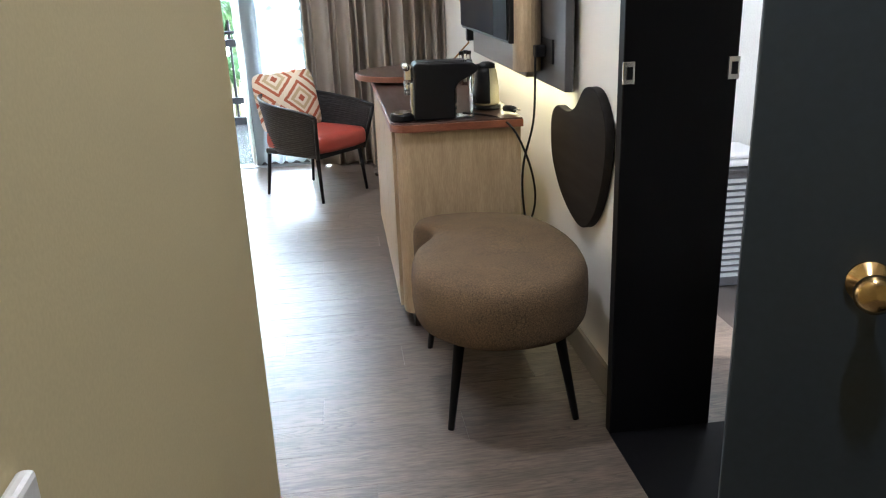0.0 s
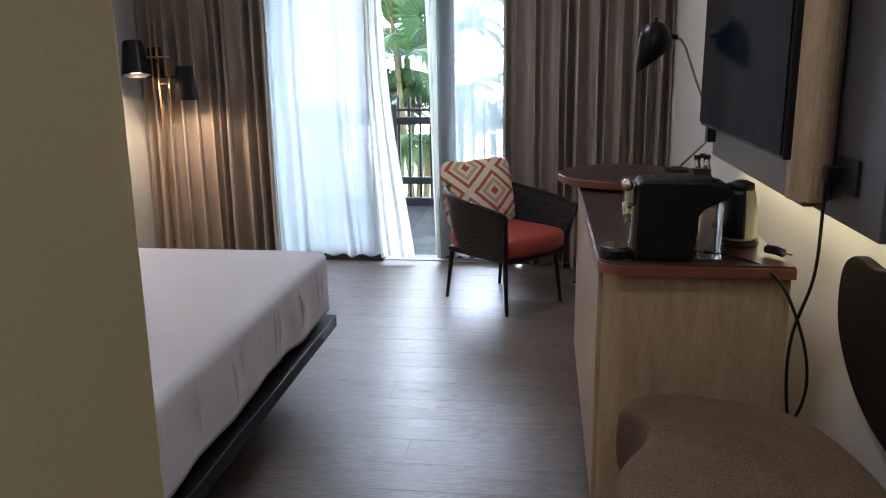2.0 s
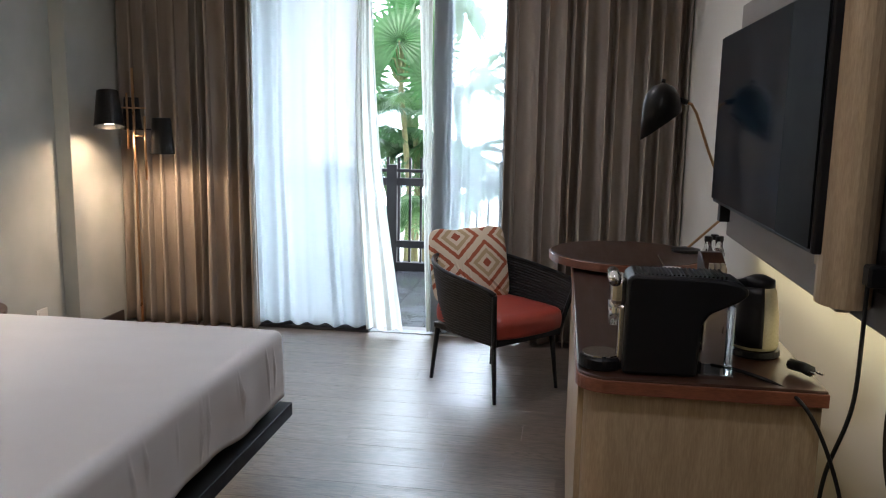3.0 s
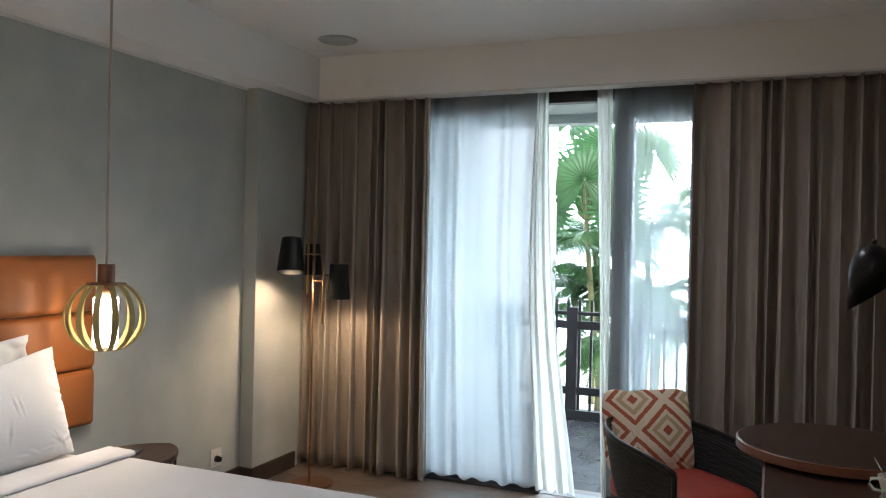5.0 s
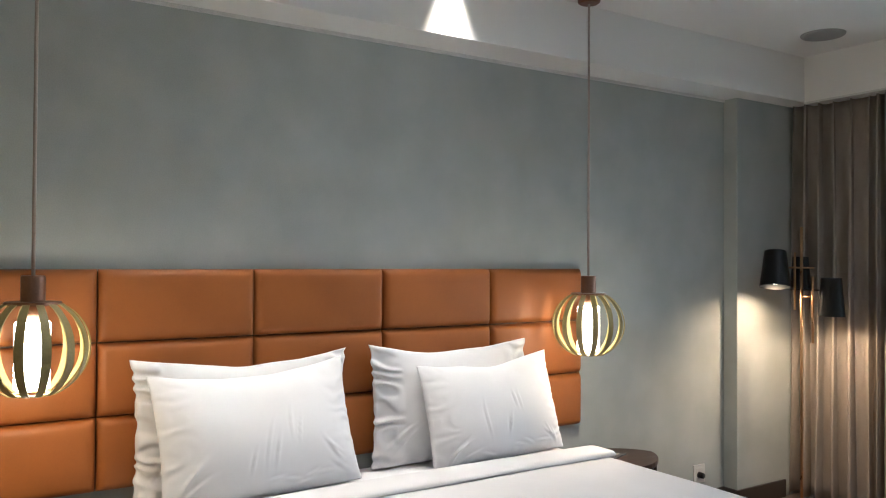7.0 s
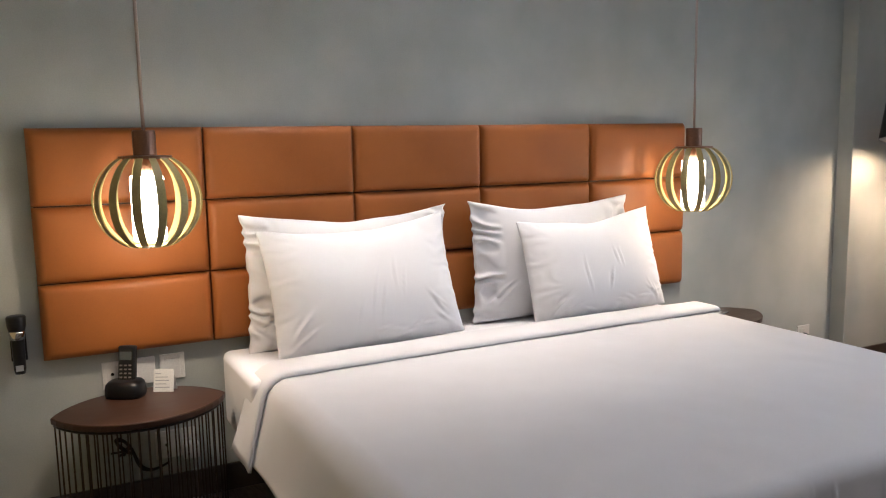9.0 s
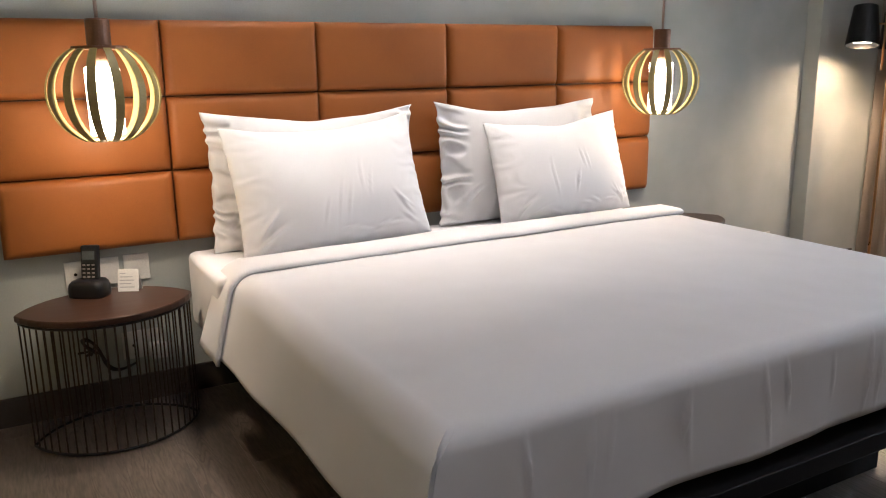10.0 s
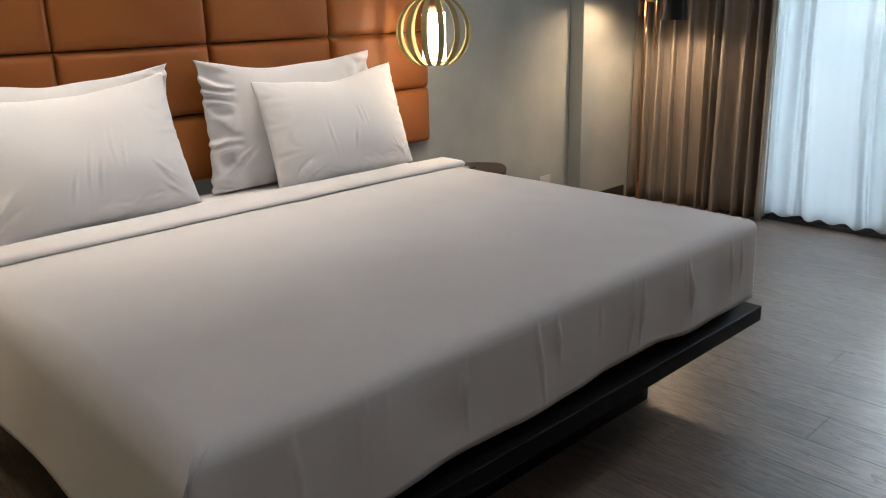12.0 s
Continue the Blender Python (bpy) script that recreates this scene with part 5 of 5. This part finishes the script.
for x, z in ((3.704, 1.15), (3.704, 1.40), (4.010, 1.15)):
    p = part("strike_plate", box(x - 0.018, x + 0.018, -2.422, -2.414, z - 0.032, z + 0.032), M_CHROME, jamb, "steel strike plate", bevel=0.003)
    part("slot", box(x - 0.006, x + 0.010, -2.425, -2.4215, z - 0.017, z + 0.017), M_PLASTIC, p)
leaf = thing("door_2", "open blue-black door with a round brass knob", "door", where=(3.492, -3.49, 0), turn=-25.9)
leaf["kind"] = "structure"
part("door_leaf", box(0, 0.80, -0.02, 0.02, 0.01, 2.06), material("blue_black_paint", (0.034, 0.047, 0.060), 0.4, spec=0.5, scale=3, fine=80, bump=0.08), leaf, bevel=0.003)
kb = part("door_knob", lathe([(0.0, 0.0), (0.032, 0.0), (0.032, 0.006), (0.012, 0.010), (0.011, 0.028), (0.020, 0.034), (0.028, 0.046), (0.028, 0.056), (0.018, 0.066), (0.0, 0.068)], 32), M_GOLD, leaf, "round brass knob", smooth=True)
kb.location, kb.rotation_euler = (0.175, -0.02, 0.985), (radians(90), 0, 0)
rack = thing("slatted_cabinet", "low dark grey slatted cabinet in the side room", "cabinet", where=(4.02, -1.30, 0))
part("body", box(0.0, 0.95, 0.0, 0.28, 0.0, 0.54), M_PANELDARK, rack, bevel=0.004)
part("top_board", box(-0.01, 0.96, -0.02, 0.29, 0.541, 0.56), M_FRAME, rack, bevel=0.003)
slat0 = None
for k in range(16):
    if slat0 is None:
        slat0 = part("slat", box(0.02, 0.93, -0.014, -0.001, 0.0, 0.016), M_GREYPLASTER, rack)
        ob = slat0
    else:
        ob = new("slat", slat0.data)
        ob.parent = rack
    ob.location = (0, 0, 0.05 + 0.03 * k)
towel = thing("folded_towel", "white folded towel on the dark slatted cabinet", "towel", where=(4.35, -1.17, 0.561))
for k in range(2):
    part("fold", box(-0.24, 0.42, -0.11, 0.11, 0.001 + 0.036 * k, 0.035 + 0.036 * k), M_LINEN, towel, bevel=0.014)
sw = thing("light_switch", "white light switch plate on the beige corridor wall", "switch", where=(2.7465, -4.262, 1.155))
part("plate", box(0, 0.009, -0.045, 0.045, -0.06, 0.06), M_WHITEPLASTIC, sw, bevel=0.003)
part("rocker", box(0.009, 0.012, -0.025, 0.025, -0.035, 0.035), M_WHITEPLASTIC, sw, bevel=0.002)
bag = thing("plastic_bottle", "clear plastic bottle lying on the floor behind the armchair", "bottle", where=(3.16, 1.33, 0))
part("bottle_body", tube([(0, 0, 0.035), (0.0, 0.10, 0.035), (0.0, 0.15, 0.034)], 0.033, 14), M_WATER, bag, smooth=True)

# ---- balcony railing and garden ----
YRL = 4.25
rail = thing("balcony_railing", "dark wooden balcony railing with pointed pickets", "railing")
for nm, z0, z1, d in (("top_rail", 0.93, 0.96, 0.03), ("upper_rail", 0.80, 0.875, 0.035), ("lower_rail", 0.20, 0.27, 0.03), ("foot_rail", -0.018, 0.06, 0.05)):
    part(nm, box(0.701, 3.899, YRL - d, YRL + d, z0, z1), M_FRAME, rail, bevel=0.004)
for k in range(6):
    x = 0.78 + 0.60 * k
    part("post", box(x, x + 0.10, YRL - 0.04, YRL + 0.04, -0.018, 1.0), M_FRAME, rail, bevel=0.005)
pk = None
for k in range(29):
    x = 0.74 + 0.108 * k
    if pk is None:
        pk = part("picket", box(-0.011, 0.011, YRL - 0.011, YRL + 0.011, 0.03, 1.07), M_FRAME, rail)
        o = pk
    else:
        o = new("picket", pk.data)
        o.parent = rail
    o.location = (x, 0, 0)
dr = thing("drying_rack", "slim grey drying rack folded on the balcony wall", "drying rack", where=(0.70, 3.35, 0.95))
for k in range(3):
    part("bar", rod((0.03 + 0.05 * k, 0.0, 0.012 * k), (0.03 + 0.05 * k, 0.75, 0.012 * k), 0.008), M_GREYPLASTER, dr, smooth=True)
for y in (0.02, 0.70):
    part("bracket", rod((0, y, 0), (0.15, y, 0.03), 0.008), M_GREYPLASTER, dr)


def fan(centre, aim, r, n, rnd, mat, parent):
    """A fan palm leaf: folded blades round a hub, drooping at the tips."""
    bm = bmesh.new()
    m = Vector(aim).to_track_quat("Z", "Y").to_matrix()
    for k in range(n):
        a = radians(-150) + radians(300) * k / (n - 1)
        ln = r * (0.82 + 0.25 * math.cos(a * 0.5)) * rnd.uniform(0.9, 1.05)
        w = 1.0 * r * radians(300) / n
        prev = None
        for s in range(6):
            q = s / 5
            d = ln * (0.05 + 0.95 * q)
            ww = w * 0.5 * (math.sin(min(q * 1.5 + 0.12, 1.57)) if q < 0.5 else (1 - q) * 2.0 * 0.98 + 0.02) * 0.85
            drop = -0.10 * r * q ** 2 * (1 + 0.6 * rnd.random()) - 0.18 * r * max(q - 0.65, 0)
            c, sn = math.sin(a), math.cos(a)
            pts = [Vector((c * d - sn * o, sn * d + c * o, drop + hgt)) for o, hgt in ((-ww, 0.0), (0.0, 0.03 * r * (1 - q)), (ww, 0.0))]
            vs = [bm.verts.new(Vector(centre) + m @ p) for p in pts]
            if prev:
                bm.faces.new((prev[0], prev[1], vs[1], vs[0]))
                bm.faces.new((prev[1], prev[2], vs[2], vs[1]))
            prev = vs
    return part("leaf", bm, mat, parent)


def fan_palm(x, y, z_top, scale, seed, leaves, label):
    rnd = random.Random(seed)
    p = thing("fan_palm", label, "palm tree", "palms behind the balcony")
    part("stem", tube([(x + 0.25 * scale, y, -0.7), (x + 0.1 * scale, y, z_top * 0.3), (x, y, z_top * 0.75), (x, y, z_top)], 0.035 * scale, 10), M_TRUNK, p, smooth=True)
    for dx, dy, dz, aim, r in leaves:
        c = (x + dx, y + dy, z_top + dz)
        part("leaf_stalk", tube([(x, y, z_top - 0.5 * scale), (x + dx * 0.5, y + dy * 0.5, z_top - 0.1 + dz * 0.5), c], 0.012 * scale, 6), M_TRUNK, p, smooth=True)
        fan(c, aim, r, 26, rnd, M_LEAF if rnd.random() < 0.6 else M_LEAF2, p)
    return p


def feather_palm(x, y, z, fronds, length, seed, label):
    rnd = random.Random(seed)
    p = thing("feather_palm", label, "palm tree", "palms behind the balcony")
    part("stem", tube([(x, y, -0.7), (x + 0.05, y, z * 0.5), (x, y, z)], 0.05, 10), M_TRUNK, p, smooth=True)
    for k in range(fronds):
        a = 2 * math.pi * k / fronds + rnd.uniform(-0.2, 0.2)
        up = rnd.uniform(0.5, 1.2)
        ln = length * rnd.uniform(0.75, 1.1)
        bm = bmesh.new()
        spine = []
        for s in range(15):
            q = s / 14
            h = ln * (0.75 * q if up > 0.8 else 0.9 * q)
            spine.append(Vector((x + math.cos(a) * h, y + math.sin(a) * h, z + ln * (up * q - 1.05 * q * q))))
        tube(spine, 0.007, 5, bm)
        for s in range(2, 15):
            q = s / 14
            t = (spine[s] - spine[s - 1]).normalized()
            side = t.cross(Vector((0, 0, 1))).normalized()
            for sg in (-1, 1):
                for half in (0.0, 0.5):
                    b = spine[s - 1].lerp(spine[s], half)
                    tip = b + (side * sg * 0.8 + t * 0.6 + Vector((0, 0, -0.35))) * ln * 0.34 * math.sin(math.pi * (0.12 + 0.85 * q)) * rnd.uniform(0.85, 1.1)
                    mid = b.lerp(tip, 0.45) + Vector((0, 0, 0.02))
                    o = t * 0.016
                    v = [bm.verts.new(c) for c in (b - o * 0.4, mid - o, tip, mid + o, b + o * 0.4)]
                    bm.faces.new(v)
        part("frond", bm, M_LEAF2 if k % 2 else M_LEAF, p)
    return p


fan_palm(1.02, 6.6, 2.35, 1.0, 3, [(0.02, -0.25, 0.0, (0.1, -1, 0.25), 0.56), (-0.75, 0.1, 0.30, (-0.5, -0.8, 0.5), 0.55), (0.75, 0.2, 0.35, (0.6, -0.6, 0.5), 0.55),
                                   (-0.30, 0.3, 0.75, (-0.2, -0.6, 0.9), 0.55), (0.40, -0.1, -0.40, (0.6, -0.8, -0.1), 0.45), (-0.45, 0.0, -0.35, (-0.6, -0.8, 0.0), 0.45),
                                   (0.28, 0.25, -0.05, (0.35, -0.9, 0.1), 0.5), (-0.25, 0.35, -0.15, (-0.3, -0.9, 0.2), 0.5), (0.15, 0.3, 0.45, (0.2, -0.7, 0.6), 0.55)],
         "tall fan palm with broad green leaves beyond the balcony")
feather_palm(1.75, 7.4, 0.9, 11, 1.15, 5, "feathery green palm behind the balcony railing")
feather_palm(0.55, 7.9, 0.5, 10, 1.1, 6, "low feathery palm behind the balcony railing")
feather_palm(2.6, 9.2, 2.2, 12, 1.6, 7, "pale feathery palm farther off in the garden")
feather_palm(-0.6, 9.5, 1.6, 11, 1.5, 8, "feathery palm at the far side of the garden")
feather_palm(1.45, 6.2, 0.35, 12, 1.0, 12, "feathery green palm under the fan palm")
feather_palm(0.75, 7.2, 1.0, 12, 1.2, 13, "leafy palm beside the tall fan palm")
feather_palm(1.55, 7.9, 1.75, 13, 1.3, 21, "leafy green palm crown behind the fan palm")
feather_palm(2.9, 8.0, 0.9, 12, 1.3, 22, "dark leafy palm beyond the narrow glass panel")
feather_palm(1.0, 7.7, 0.95, 14, 1.25, 31, "dense feathery palm under the fan palm leaves")
feather_palm(0.75, 8.4, 1.7, 14, 1.4, 32, "tall feathery palm behind the fan palm")
feather_palm(2.2, 7.6, 0.4, 11, 1.1, 14, "low leafy palm in the garden")
feather_palm(1.12, 7.0, 1.45, 15, 1.1, 41, "dense leafy palm close behind the fan palm stem")
feather_palm(1.45, 7.1, 1.0, 14, 1.0, 42, "leafy green palm at railing height")
feather_palm(1.25, 6.9, 0.15, 10, 0.9, 9, "low feathery palm close to the balcony")


# ---- floor planks, laid across the room ----
plank = None
rnd = random.Random(21)
PW, PL = 0.185, 1.25
yy, row = -5.5, 0
while yy < 1.90:
    x = -0.02 - (row * 0.47) % PL
    while x < 4.45:
        a, b = max(x, 0.0 if yy > -3.5 else 2.605), min(x + PL, 4.45)
        if b - a > 0.03:
            if b - a > PL - 0.001:
                if plank is None:
                    bm = box(0.0003, PL - 0.0003, 0.0003, PW - 0.0003, -0.0075, 0.0)
                    bmesh.ops.bevel(bm, geom=[e for e in bm.edges if all(v.co.z > -0.001 for v in e.verts)], offset=0.0007, segments=1, affect="EDGES")
                    plank = part("plank", bm, M_PLANK, bpy.data.objects["floor"])
                    ob = plank
                else:
                    ob = new("plank", plank.data)
                    ob.parent = bpy.data.objects["floor"]
            else:
                ob = part("plank", box(0.0003, b - a - 0.0003, 0.0003, PW - 0.0003, -0.0075, 0.0), M_PLANK, bpy.data.objects["floor"])
            ob.location = (a, yy, 0)
        x += PL
    yy += PW
    row += 1
tile = None
for i in range(12):
    for j in range(8):
        if tile is None:
            tile = part("tile", box(0.004, 0.296, 0.004, 0.296, 0, 0.01), M_TILE, balcony)
            ob = tile
        else:
            ob = new("tile", tile.data)
            ob.parent = balcony
        ob.location = (0.72 + 0.3 * i - 0.12, 2.0 + 0.3 * j, -0.028)
